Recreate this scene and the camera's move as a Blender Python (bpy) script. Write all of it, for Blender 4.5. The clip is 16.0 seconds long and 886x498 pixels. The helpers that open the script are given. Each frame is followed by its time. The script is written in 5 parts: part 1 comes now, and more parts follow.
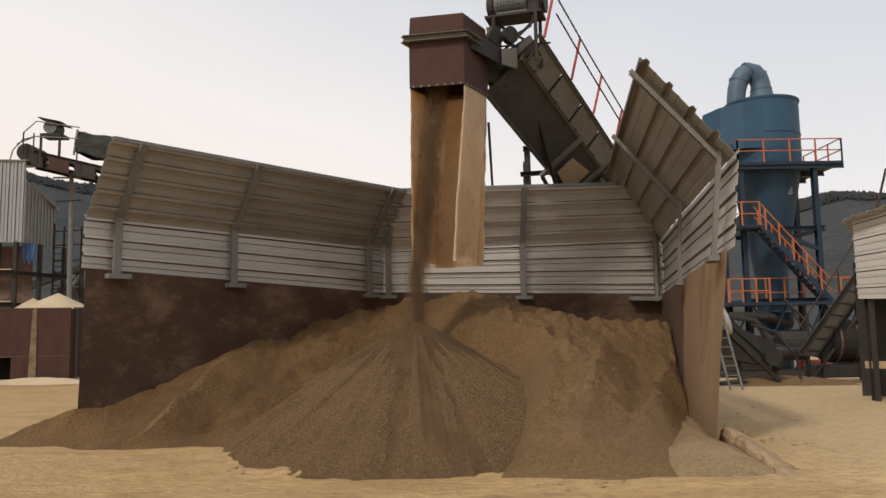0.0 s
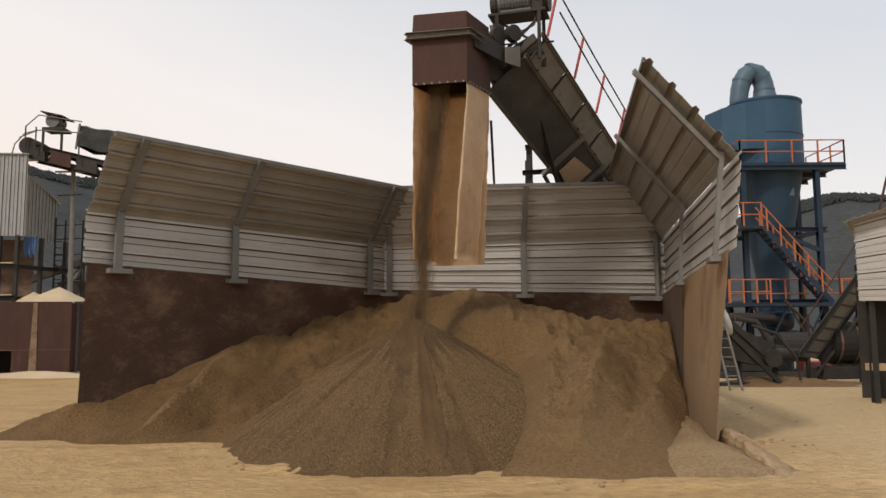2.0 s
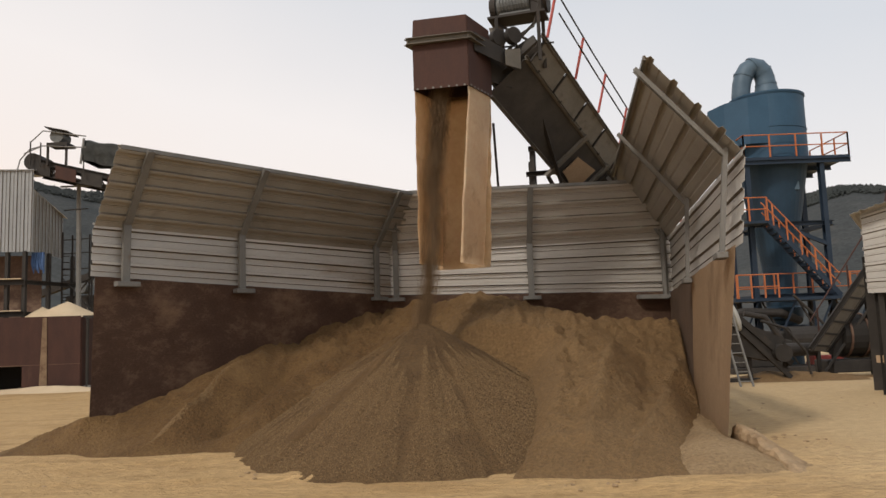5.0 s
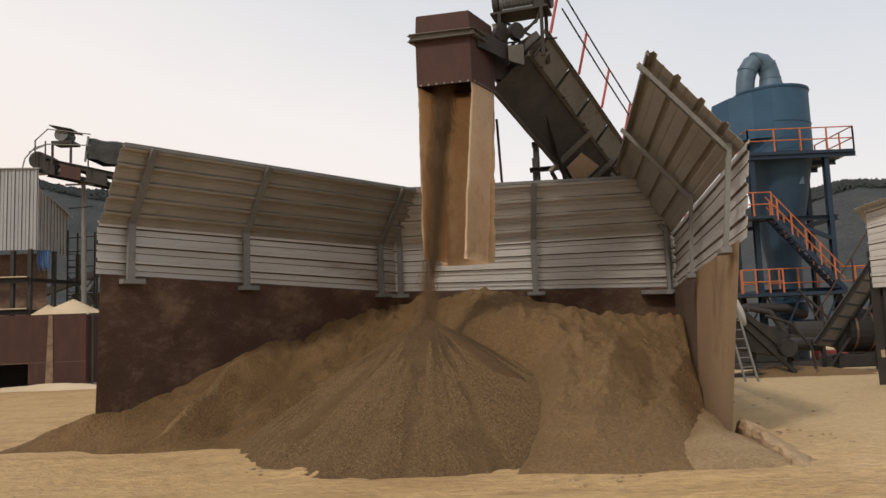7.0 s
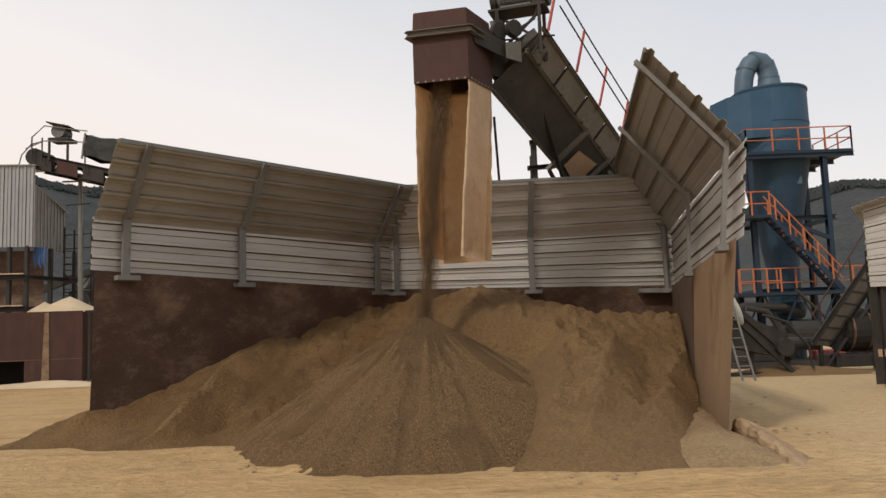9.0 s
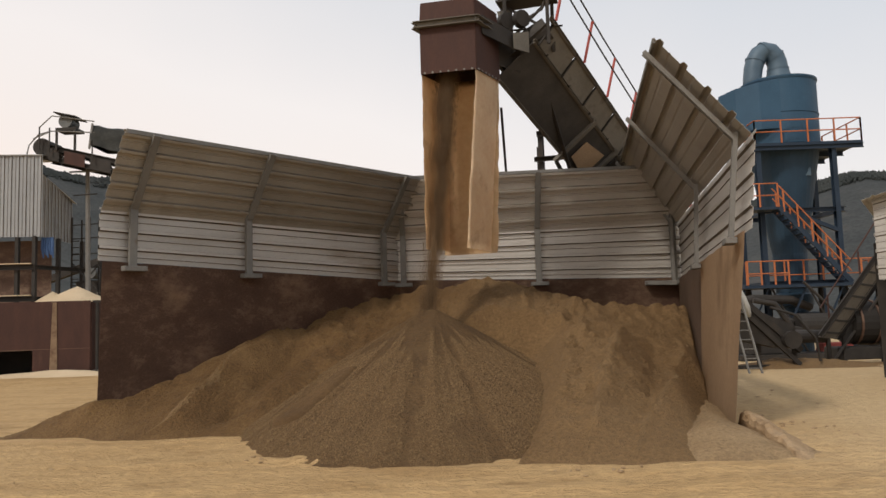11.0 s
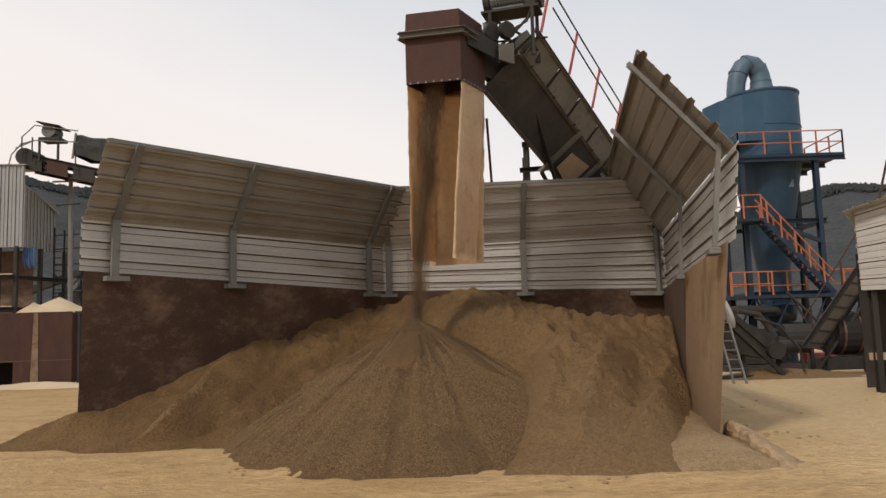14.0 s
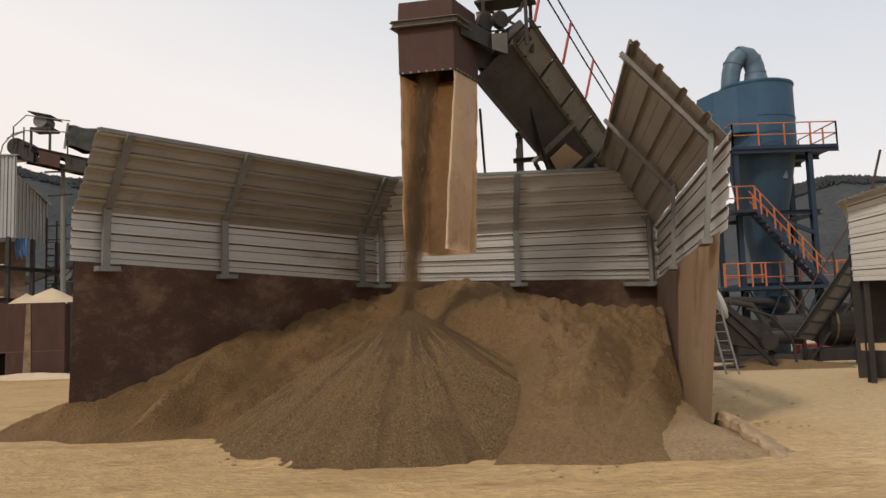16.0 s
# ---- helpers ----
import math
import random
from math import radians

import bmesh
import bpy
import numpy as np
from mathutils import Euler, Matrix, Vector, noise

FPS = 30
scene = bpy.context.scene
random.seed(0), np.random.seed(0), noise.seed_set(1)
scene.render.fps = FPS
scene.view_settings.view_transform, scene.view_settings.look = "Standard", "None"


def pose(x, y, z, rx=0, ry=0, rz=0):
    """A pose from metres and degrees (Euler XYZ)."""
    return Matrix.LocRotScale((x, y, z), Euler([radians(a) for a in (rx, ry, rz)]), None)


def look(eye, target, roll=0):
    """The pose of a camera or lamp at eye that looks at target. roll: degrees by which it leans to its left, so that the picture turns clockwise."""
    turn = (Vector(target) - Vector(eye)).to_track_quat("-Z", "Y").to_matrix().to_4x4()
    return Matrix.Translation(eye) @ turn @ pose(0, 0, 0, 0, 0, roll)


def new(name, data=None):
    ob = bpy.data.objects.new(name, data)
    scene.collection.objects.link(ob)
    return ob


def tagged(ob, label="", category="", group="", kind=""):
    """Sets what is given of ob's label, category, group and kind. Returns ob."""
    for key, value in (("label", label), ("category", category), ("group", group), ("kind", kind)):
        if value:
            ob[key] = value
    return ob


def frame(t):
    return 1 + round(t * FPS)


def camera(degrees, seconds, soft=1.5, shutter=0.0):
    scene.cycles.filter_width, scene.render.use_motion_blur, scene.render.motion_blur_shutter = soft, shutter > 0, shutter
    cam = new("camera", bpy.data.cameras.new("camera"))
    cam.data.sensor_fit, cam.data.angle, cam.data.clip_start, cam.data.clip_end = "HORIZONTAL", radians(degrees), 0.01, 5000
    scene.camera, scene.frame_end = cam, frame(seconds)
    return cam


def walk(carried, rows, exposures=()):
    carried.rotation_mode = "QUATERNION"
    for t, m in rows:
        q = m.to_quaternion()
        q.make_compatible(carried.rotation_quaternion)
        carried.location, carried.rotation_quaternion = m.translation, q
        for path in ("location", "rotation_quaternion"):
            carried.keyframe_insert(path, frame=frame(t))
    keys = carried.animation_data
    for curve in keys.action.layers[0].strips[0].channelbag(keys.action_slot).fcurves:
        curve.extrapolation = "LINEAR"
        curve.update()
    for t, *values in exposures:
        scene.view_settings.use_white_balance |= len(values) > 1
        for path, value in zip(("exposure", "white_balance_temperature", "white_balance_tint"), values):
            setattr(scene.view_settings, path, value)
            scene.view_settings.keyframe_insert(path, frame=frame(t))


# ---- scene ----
import functools

cam = camera(60, 16.0, soft=1.5, shutter=0.5)
walk(cam, [
    (0, pose(-0.024, -0.042, 2.108, 96.217, 1.008, 0.056)),
    (0.5, pose(-0.025, -0.057, 2.112, 96.402, 0.842, 0.251)),
    (1, pose(-0.036, -0.056, 2.115, 96.529, 0.515, 0.410)),
    (1.5, pose(-0.036, -0.039, 2.109, 96.204, 0.171, 0.342)),
    (2, pose(-0.030, -0.038, 2.115, 96.039, 0.445, 0.066)),
    (2.5, pose(-0.035, -0.048, 2.117, 96.228, 0.839, -0.153)),
    (3, pose(-0.030, -0.032, 2.109, 96.277, 1.028, 0.003)),
    (3.5, pose(-0.031, -0.058, 2.120, 96.374, 1.176, 0.241)),
    (4, pose(-0.041, -0.052, 2.124, 96.442, 1.569, 0.394)),
    (6.5, pose(-0.031, -0.049, 2.109, 96.098, 2.254, 0.859)),
    (7, pose(-0.030, -0.066, 2.114, 96.073, 2.218, 0.997)),
    (7.5, pose(-0.034, -0.057, 2.113, 95.865, 2.199, 0.772)),
    (8, pose(-0.020, -0.031, 2.105, 95.726, 2.087, 0.607)),
    (8.5, pose(0.007, -0.021, 2.090, 95.732, 2.092, 0.574)),
    (9, pose(0.014, -0.004, 2.081, 95.999, 2.046, 0.863)),
    (11.5, pose(0.010, 0.032, 2.104, 95.254, 1.749, 1.394)),
    (12, pose(0.022, 0.036, 2.106, 95.801, 1.587, 1.447)),
    (12.5, pose(0.017, 0.048, 2.100, 95.968, 1.534, 1.432)),
    (13, pose(0.035, 0.079, 2.101, 95.925, 1.626, 1.131)),
    (13.5, pose(0.020, 0.053, 2.098, 95.939, 1.712, 0.645)),
    (14, pose(0.037, 0.063, 2.086, 96.120, 1.880, 0.307)),
    (14.5, pose(0.037, 0.060, 2.078, 95.746, 2.142, 0.216)),
    (15, pose(0.047, 0.064, 2.078, 95.388, 2.167, 0.083)),
    (15.5, pose(0.052, 0.078, 2.075, 95.316, 2.075, -0.162)),
    (16, pose(0.096, 0.101, 2.060, 95.481, 1.871, -0.054)),
], exposures=[(0, 0.0, 6600, 11), (16, 0.0, 6600, 11)])

# ---- light ----
SUN_ELEV, SUN_ROT = 44, 215
world = bpy.data.worlds.new("world")
scene.world = world
world.use_nodes = True
wn, wl = world.node_tree.nodes, world.node_tree.links
wn.clear()
sky = wn.new("ShaderNodeTexSky")
sky.sky_type, sky.sun_disc = "NISHITA", False
sky.sun_elevation, sky.sun_rotation = radians(SUN_ELEV), radians(SUN_ROT)
sky.dust_density, sky.air_density = 4.0, 1.2
sky_dim = wn.new("ShaderNodeMixRGB")
sky_dim.blend_type, sky_dim.inputs[0].default_value = "MULTIPLY", 1.0
sky_dim.inputs[2].default_value = (0.12, 0.12, 0.12, 1)
wl.new(sky.outputs[0], sky_dim.inputs[1])
# thin cloud veil: pale and warm low down, cooler grey higher up
tc = wn.new("ShaderNodeTexCoord")
sep = wn.new("ShaderNodeSeparateXYZ")
wl.new(tc.outputs["Generated"], sep.inputs[0])
ramp = wn.new("ShaderNodeValToRGB")
ramp.color_ramp.elements[0].position, ramp.color_ramp.elements[0].color = 0.0, (1.02, 0.90, 0.82, 1)
ramp.color_ramp.elements[1].position, ramp.color_ramp.elements[1].color = 0.50, (0.735, 0.762, 0.80, 1)
mid = ramp.color_ramp.elements.new(0.22)
mid.color = (0.98, 0.93, 0.90, 1)
cloud = wn.new("ShaderNodeTexNoise")
cloud.inputs["Scale"].default_value, cloud.inputs["Detail"].default_value = 1.6, 4
wl.new(tc.outputs["Generated"], cloud.inputs["Vector"])
wob = wn.new("ShaderNodeMath")
wob.operation = "MULTIPLY_ADD"
wob.inputs[1].default_value, wob.inputs[2].default_value = 0.3, -0.15
wl.new(cloud.outputs["Fac"], wob.inputs[0])
lift = wn.new("ShaderNodeMath")
slant = wn.new("ShaderNodeMath")
slant.operation = "MULTIPLY_ADD"
slant.inputs[1].default_value = 0.30
wl.new(sep.outputs[0], slant.inputs[0])
wl.new(sep.outputs[2], slant.inputs[2])
wl.new(slant.outputs[0], lift.inputs[0])
wl.new(wob.outputs[0], lift.inputs[1])
wl.new(lift.outputs[0], ramp.inputs[0])
veil = wn.new("ShaderNodeMixRGB")
veil.inputs[0].default_value = 0.88
wl.new(sky_dim.outputs[0], veil.inputs[1])
wl.new(ramp.outputs[0], veil.inputs[2])
bg = wn.new("ShaderNodeBackground")
bg.inputs["Strength"].default_value = 1.02
wl.new(veil.outputs[0], bg.inputs[0])
wl.new(bg.outputs[0], wn.new("ShaderNodeOutputWorld").inputs[0])

sun = new("sun", bpy.data.lights.new("sun", "SUN"))
sun.data.energy, sun.data.angle, sun.data.color = 1.7, radians(6), (1.0, 0.92, 0.82)
sun.matrix_world = look((0, 0, 60), (0 + math.sin(radians(35)) * 40, math.cos(radians(35)) * 40, 60 - math.tan(radians(SUN_ELEV)) * 40))


# ---- materials ----
def mat(name, c1, c2, scale=3.0, rough=0.8, metal=0.0, bump=0.2, fine=60.0, stain=None, stain_scale=0.6, stain_lo=0.55, stretch=(1, 1, 1), fine_mix=0.35, rough_var=0.15, per_object=0.0, grain=0.02, drier=None, stain_rough=0.65):
    """A surface with two scales of colour change, optional stains and fine relief, in metres."""
    m = bpy.data.materials.new(name)
    m.use_nodes = True
    n, l = m.node_tree.nodes, m.node_tree.links
    b = n["Principled BSDF"]
    co = n.new("ShaderNodeTexCoord")
    mp = n.new("ShaderNodeMapping")
    mp.inputs["Scale"].default_value = stretch
    l.new(co.outputs["Object"], mp.inputs[0])

    def noise_at(s, detail=5, rgh=0.6):
        t = n.new("ShaderNodeTexNoise")
        t.inputs["Scale"].default_value, t.inputs["Detail"].default_value, t.inputs["Roughness"].default_value = s, detail, rgh
        l.new(mp.outputs[0], t.inputs["Vector"])
        return t

    def mix(kind, fac, a, bb):
        x = n.new("ShaderNodeMixRGB")
        x.blend_type = kind
        for i, v in enumerate((fac, a, bb)):
            if isinstance(v, (int, float)):
                x.inputs[i].default_value = v if i == 0 else (v, v, v, 1)
            elif isinstance(v, tuple):
                x.inputs[i].default_value = (*v, 1)
            else:
                l.new(v, x.inputs[i])
        return x.outputs[0]

    def span(v, lo, hi):
        r = n.new("ShaderNodeMapRange")
        r.inputs["From Min"].default_value, r.inputs["From Max"].default_value = lo, hi
        l.new(v, r.inputs["Value"])
        return r.outputs[0]

    big, small = noise_at(scale), noise_at(fine, 4, 0.7)
    col = mix("MIX", span(big.outputs["Fac"], 0.32, 0.68), c1, c2)
    col = mix("OVERLAY", fine_mix, col, small.outputs["Fac"])
    if stain:
        st = noise_at(stain_scale, 9, stain_rough)
        col = mix("MIX", span(st.outputs["Fac"], stain_lo, stain_lo + 0.18), col, stain)
    if drier:
        x0, x1, pale, share = drier
        xyz, add = n.new("ShaderNodeSeparateXYZ"), n.new("ShaderNodeMath")
        l.new(co.outputs["Object"], xyz.inputs[0])
        add.operation = "MULTIPLY_ADD"
        add.inputs[1].default_value = 3.0
        l.new(noise_at(0.5, 6, 0.7).outputs["Fac"], add.inputs[0])
        l.new(xyz.outputs[0], add.inputs[2])
        grade = n.new("ShaderNodeMapRange")
        for k, v in (("From Min", x0 + 1.5), ("From Max", x1 + 1.5), ("To Max", share)):
            grade.inputs[k].default_value = v
        l.new(add.outputs[0], grade.inputs["Value"])
        col = mix("MIX", grade.outputs[0], col, mix("OVERLAY", fine_mix, pale, small.outputs["Fac"]))
    if per_object:
        oi = n.new("ShaderNodeObjectInfo")
        hs = n.new("ShaderNodeHueSaturation")
        l.new(col, hs.inputs["Color"])
        mr = n.new("ShaderNodeMapRange")
        mr.inputs["To Min"].default_value, mr.inputs["To Max"].default_value = 1 - per_object, 1 + per_object
        l.new(oi.outputs["Random"], mr.inputs["Value"])
        l.new(mr.outputs[0], hs.inputs["Value"])
        col = hs.outputs[0]
    l.new(col, b.inputs["Base Color"])
    rr = n.new("ShaderNodeMapRange")
    rr.inputs["To Min"].default_value, rr.inputs["To Max"].default_value = max(0.05, rough - rough_var), min(1, rough + rough_var)
    l.new(big.outputs["Fac"], rr.inputs["Value"])
    l.new(rr.outputs[0], b.inputs["Roughness"])
    b.inputs["Metallic"].default_value = metal
    b.inputs["Specular IOR Level"].default_value = 0.3
    if bump:
        bp = n.new("ShaderNodeBump")
        bp.inputs["Strength"].default_value, bp.inputs["Distance"].default_value = bump, grain
        l.new(small.outputs["Fac"], bp.inputs["Height"])
        l.new(bp.outputs[0], b.inputs["Normal"])
    return m


def grain_mat(name, c1, c2):
    """Grains that each have their own tone."""
    m = bpy.data.materials.new(name)
    m.use_nodes = True
    n, l = m.node_tree.nodes, m.node_tree.links
    geo, mx = n.new("ShaderNodeNewGeometry"), n.new("ShaderNodeMixRGB")
    mx.inputs[1].default_value, mx.inputs[2].default_value = (*c1, 1), (*c2, 1)
    l.new(geo.outputs["Random Per Island"], mx.inputs[0])
    l.new(mx.outputs[0], n["Principled BSDF"].inputs["Base Color"])
    n["Principled BSDF"].inputs["Roughness"].default_value = 0.9
    return m


M = {
    "gravel": grain_mat("coarse_grains", (0.105, 0.061, 0.025), (0.226, 0.145, 0.066)),
    "stream": grain_mat("falling_grains", (0.095, 0.057, 0.026), (0.18, 0.112, 0.055)),
    "ground": mat("packed_sand", (0.36, 0.228, 0.100), (0.53, 0.36, 0.175), 0.7, 0.95, bump=1.0, fine=9, stain=(0.24, 0.142, 0.058), stain_scale=0.7, stain_lo=0.54, stretch=(0.5, 1.1, 1), fine_mix=0.5, grain=0.10, drier=(3.5, 7.5, (0.55, 0.405, 0.23), 0.75)),
    "sand": mat("damp_sand", (0.128, 0.070, 0.026), (0.200, 0.117, 0.047), 0.9, 0.95, bump=1.0, fine=16, stain=(0.245, 0.150, 0.066), stain_scale=0.6, stain_lo=0.53, fine_mix=0.7, grain=0.10, drier=(-1.5, 2.2, (0.250, 0.156, 0.073), 0.72)),
    "coarse": mat("coarse_sand", (0.113, 0.064, 0.0255), (0.168, 0.100, 0.042), 0.9, 0.95, bump=1.0, fine=14, fine_mix=0.65, stain=(0.165, 0.102, 0.046), stain_scale=0.8, stain_lo=0.54, grain=0.14),
    "fine_sand": mat("fresh_fine_sand", (0.094, 0.053, 0.021), (0.130, 0.075, 0.030), 1.2, 0.95, bump=0.8, fine=16, fine_mix=0.5, grain=0.06),
    "pale_sand": mat("dry_pale_sand", (0.49, 0.38, 0.245), (0.58, 0.46, 0.31), 0.8, 0.95, bump=0.5, fine=30),
    "rust": mat("rusted_plate", (0.108, 0.064, 0.045), (0.178, 0.110, 0.078), 0.8, 0.75, 0.15, 0.3, 25, stain=(0.30, 0.21, 0.14), stain_rough=0.82, stain_scale=0.8, stain_lo=0.50, stretch=(0.8, 0.8, 1.4), fine_mix=0.5, grain=0.01),
    "rust_dusty": mat("rusted_plate_dusted", (0.36, 0.25, 0.155), (0.46, 0.335, 0.215), 0.6, 0.85, 0.05, 0.3, 25, stain=(0.20, 0.125, 0.075), stain_scale=0.5, stain_lo=0.58, stretch=(1, 1, 0.4), grain=0.01),
    "rust_pale": mat("rusted_plate_part_dusted", (0.150, 0.105, 0.075), (0.24, 0.172, 0.125), 0.6, 0.85, 0.05, 0.3, 25, stain=(0.10, 0.068, 0.05), stain_scale=0.6, stain_lo=0.54, grain=0.01),
    "rust_red": mat("red_brown_steel", (0.048, 0.022, 0.017), (0.072, 0.034, 0.025), 1.5, 0.7, 0.1, 0.25, 30, stain=(0.11, 0.06, 0.04), stain_scale=1.2, stain_lo=0.6, stretch=(1.5, 1.5, 0.4), grain=0.008),
    "sheet": mat("dusty_galvanised_sheet", (0.46, 0.44, 0.405), (0.57, 0.55, 0.515), 0.5, 0.45, 0.25, 0.1, 40, stain=(0.31, 0.245, 0.175), stain_scale=0.7, stain_lo=0.58, stretch=(0.4, 0.4, 2.5), per_object=0.10, grain=0.006),
    # darker version of the sheet: the canopy underside's shade is in the base colour
    "canopy": mat("weathered_sheet_inside_shaded", (0.275, 0.255, 0.218), (0.36, 0.338, 0.295), 0.5, 0.55, 0.15, 0.1, 40, stain=(0.20, 0.18, 0.15), stain_scale=0.7, stain_lo=0.58, per_object=0.08, grain=0.006),
    # rib flanks painted dark: shade lines of the ribs, mixed with some dirt
    "flank_shade": mat("shade_and_grime_on_rib_flanks", (0.105, 0.088, 0.068), (0.19, 0.165, 0.13), 1.2, 0.8, 0.05, 0.2, 40, stain=(0.30, 0.27, 0.23), stain_scale=0.9, stain_lo=0.58, grain=0.004),
    "post": mat("grey_painted_steel", (0.155, 0.15, 0.138), (0.21, 0.205, 0.19), 2.0, 0.6, 0.1, 0.15, 40, stain=(0.13, 0.09, 0.06), stain_scale=2.5, stain_lo=0.6, grain=0.004),
    "rubber": mat("sand_caked_rubber", (0.60, 0.41, 0.23), (0.72, 0.53, 0.33), 1.2, 0.9, 0, 0.25, 9, stain=(0.45, 0.285, 0.15), stain_scale=1.3, stain_lo=0.57, fine_mix=0.25, grain=0.02),
    "steel": mat("dark_steel", (0.028, 0.025, 0.022), (0.048, 0.042, 0.037), 2.0, 0.7, 0.15, 0.2, 40, stain=(0.075, 0.052, 0.034), stain_scale=2.0, stain_lo=0.6, grain=0.006),
    "cover": mat("dusty_grey_cover", (0.125, 0.115, 0.097), (0.185, 0.17, 0.145), 1.5, 0.7, 0.1, 0.2, 30, stain=(0.08, 0.064, 0.048), stain_scale=1.5, stain_lo=0.56, grain=0.01),
    "belt": mat("black_belt", (0.045, 0.042, 0.039), (0.078, 0.071, 0.064), 1.5, 0.8, 0, 0.2, 30, grain=0.005),
    "blue": mat("blue_paint", (0.022, 0.062, 0.11), (0.032, 0.082, 0.14), 0.7, 0.55, 0, 0.1, 20, stain=(0.04, 0.07, 0.10), stain_scale=0.6, stain_lo=0.58, grain=0.004),
    # the tower's blue again, darkened to paint in shading on the lower cone
    "shaded_blue": mat("blue_paint_shaded", (0.014, 0.036, 0.062), (0.022, 0.052, 0.086), 0.7, 0.55, 0, 0.1, 20, stain=(0.03, 0.05, 0.07), stain_scale=0.6, stain_lo=0.58, grain=0.004),
    "pipe": mat("blue_grey_duct", (0.065, 0.105, 0.145), (0.095, 0.145, 0.19), 1.0, 0.5, 0.1, 0.1, 20, grain=0.004),
    "navy": mat("dark_blue_steel", (0.012, 0.024, 0.042), (0.02, 0.035, 0.058), 1.0, 0.6, 0, 0.1, 20, grain=0.004),
    "orange": mat("orange_rail_paint", (0.36, 0.105, 0.035), (0.46, 0.155, 0.06), 2.0, 0.6, 0, 0.1, 30, grain=0.003),
    "red": mat("red_rail_paint", (0.40, 0.07, 0.06), (0.50, 0.12, 0.10), 2.0, 0.6, 0, 0.1, 30, grain=0.003),
    "clad": mat("grey_cladding", (0.30, 0.31, 0.315), (0.36, 0.37, 0.375), 0.5, 0.55, 0.15, 0.05, 30, per_object=0.05, grain=0.003),
    "motor": mat("grey_motor_paint", (0.10, 0.105, 0.105), (0.15, 0.155, 0.15), 3.0, 0.6, 0.2, 0.15, 40, grain=0.004),
    "tarp": mat("dark_tarp", (0.055, 0.057, 0.052), (0.10, 0.10, 0.09), 2.0, 0.7, 0, 0.6, 5, grain=0.08),
    "white": mat("white_sacking", (0.40, 0.40, 0.37), (0.50, 0.50, 0.46), 2.0, 0.8, 0, 0.3, 12, stain=(0.25, 0.22, 0.18), stain_scale=1.5, stain_lo=0.55, grain=0.02),
    "hill": mat("hazy_woodland", (0.028, 0.033, 0.034), (0.050, 0.053, 0.052), 0.09, 1.0, 0, 0, 0.8, stain=(0.075, 0.066, 0.058), stain_scale=0.04, stain_lo=0.56, fine_mix=0.8),
    "wood": mat("far_trees", (0.026, 0.032, 0.032), (0.046, 0.050, 0.048), 0.06, 1.0, 0, 0, 0.6),
    "concrete": mat("sand_crust", (0.30, 0.20, 0.11), (0.38, 0.27, 0.16), 1.2, 0.95, 0, 0.8, 14, stain=(0.17, 0.11, 0.06), stain_scale=1.8, stain_lo=0.52, grain=0.05),
    "blue_rag": mat("blue_rag", (0.05, 0.10, 0.22), (0.08, 0.14, 0.28), 3.0, 0.9, 0, 0.3, 20),
    "streak": mat("sand_streak", (0.17, 0.115, 0.07), (0.24, 0.165, 0.105), 1.5, 0.9, 0, 0.2, 15, stain=(0.10, 0.055, 0.035), stain_scale=1.8, stain_lo=0.52),
    "fan": mat("dry_loose_sand", (0.27, 0.178, 0.092), (0.38, 0.262, 0.142), 0.9, 0.95, bump=1.0, fine=15, stain=(0.27, 0.17, 0.085), stain_scale=0.8, stain_lo=0.56, fine_mix=0.7, grain=0.09),
    "trickle": mat("trickled_sand", (0.175, 0.106, 0.046), (0.255, 0.162, 0.078), 1.6, 0.95, bump=1.0, fine=16, fine_mix=0.7, grain=0.09),
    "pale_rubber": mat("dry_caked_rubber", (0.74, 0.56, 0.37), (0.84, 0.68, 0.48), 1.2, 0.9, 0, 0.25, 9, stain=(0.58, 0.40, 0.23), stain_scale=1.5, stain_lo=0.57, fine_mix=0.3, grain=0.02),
    # near black: deep shade put into the colour under conveyors and inside the bin
    "shade_black": mat("black_shaded_interior", (0.02, 0.018, 0.016), (0.03, 0.027, 0.024), 1.0, 0.9, 0, 0.1, 20),
}

# ---- building helpers ----
V = Vector
BASE = {}


def thing(name, at, label, category, group="", kind=""):
    ob = new(name)
    ob.location = at
    ob.empty_display_size = 0.2
    BASE[ob.name] = V(at)
    return tagged(ob, label, category, group, kind)


def finish(bm, name, material, smooth=False):
    me = bpy.data.meshes.new(name)
    bmesh.ops.recalc_face_normals(bm, faces=bm.faces)
    if smooth:
        for f in bm.faces:
            f.smooth = True
    dark_flanks = any(f.material_index for f in bm.faces)
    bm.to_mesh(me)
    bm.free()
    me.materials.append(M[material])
    if dark_flanks:
        me.materials.append(M["flank_shade"])
    return me


def part(name, bm, material, parent, label="", smooth=False):
    """One mesh under a thing or a part; the bmesh is in world metres."""
    base = BASE[parent.name]
    bmesh.ops.translate(bm, verts=bm.verts, vec=-base)
    ob = new(name, finish(bm, name, material, smooth))
    ob.parent = parent
    BASE[ob.name] = base
    return tagged(ob, label)


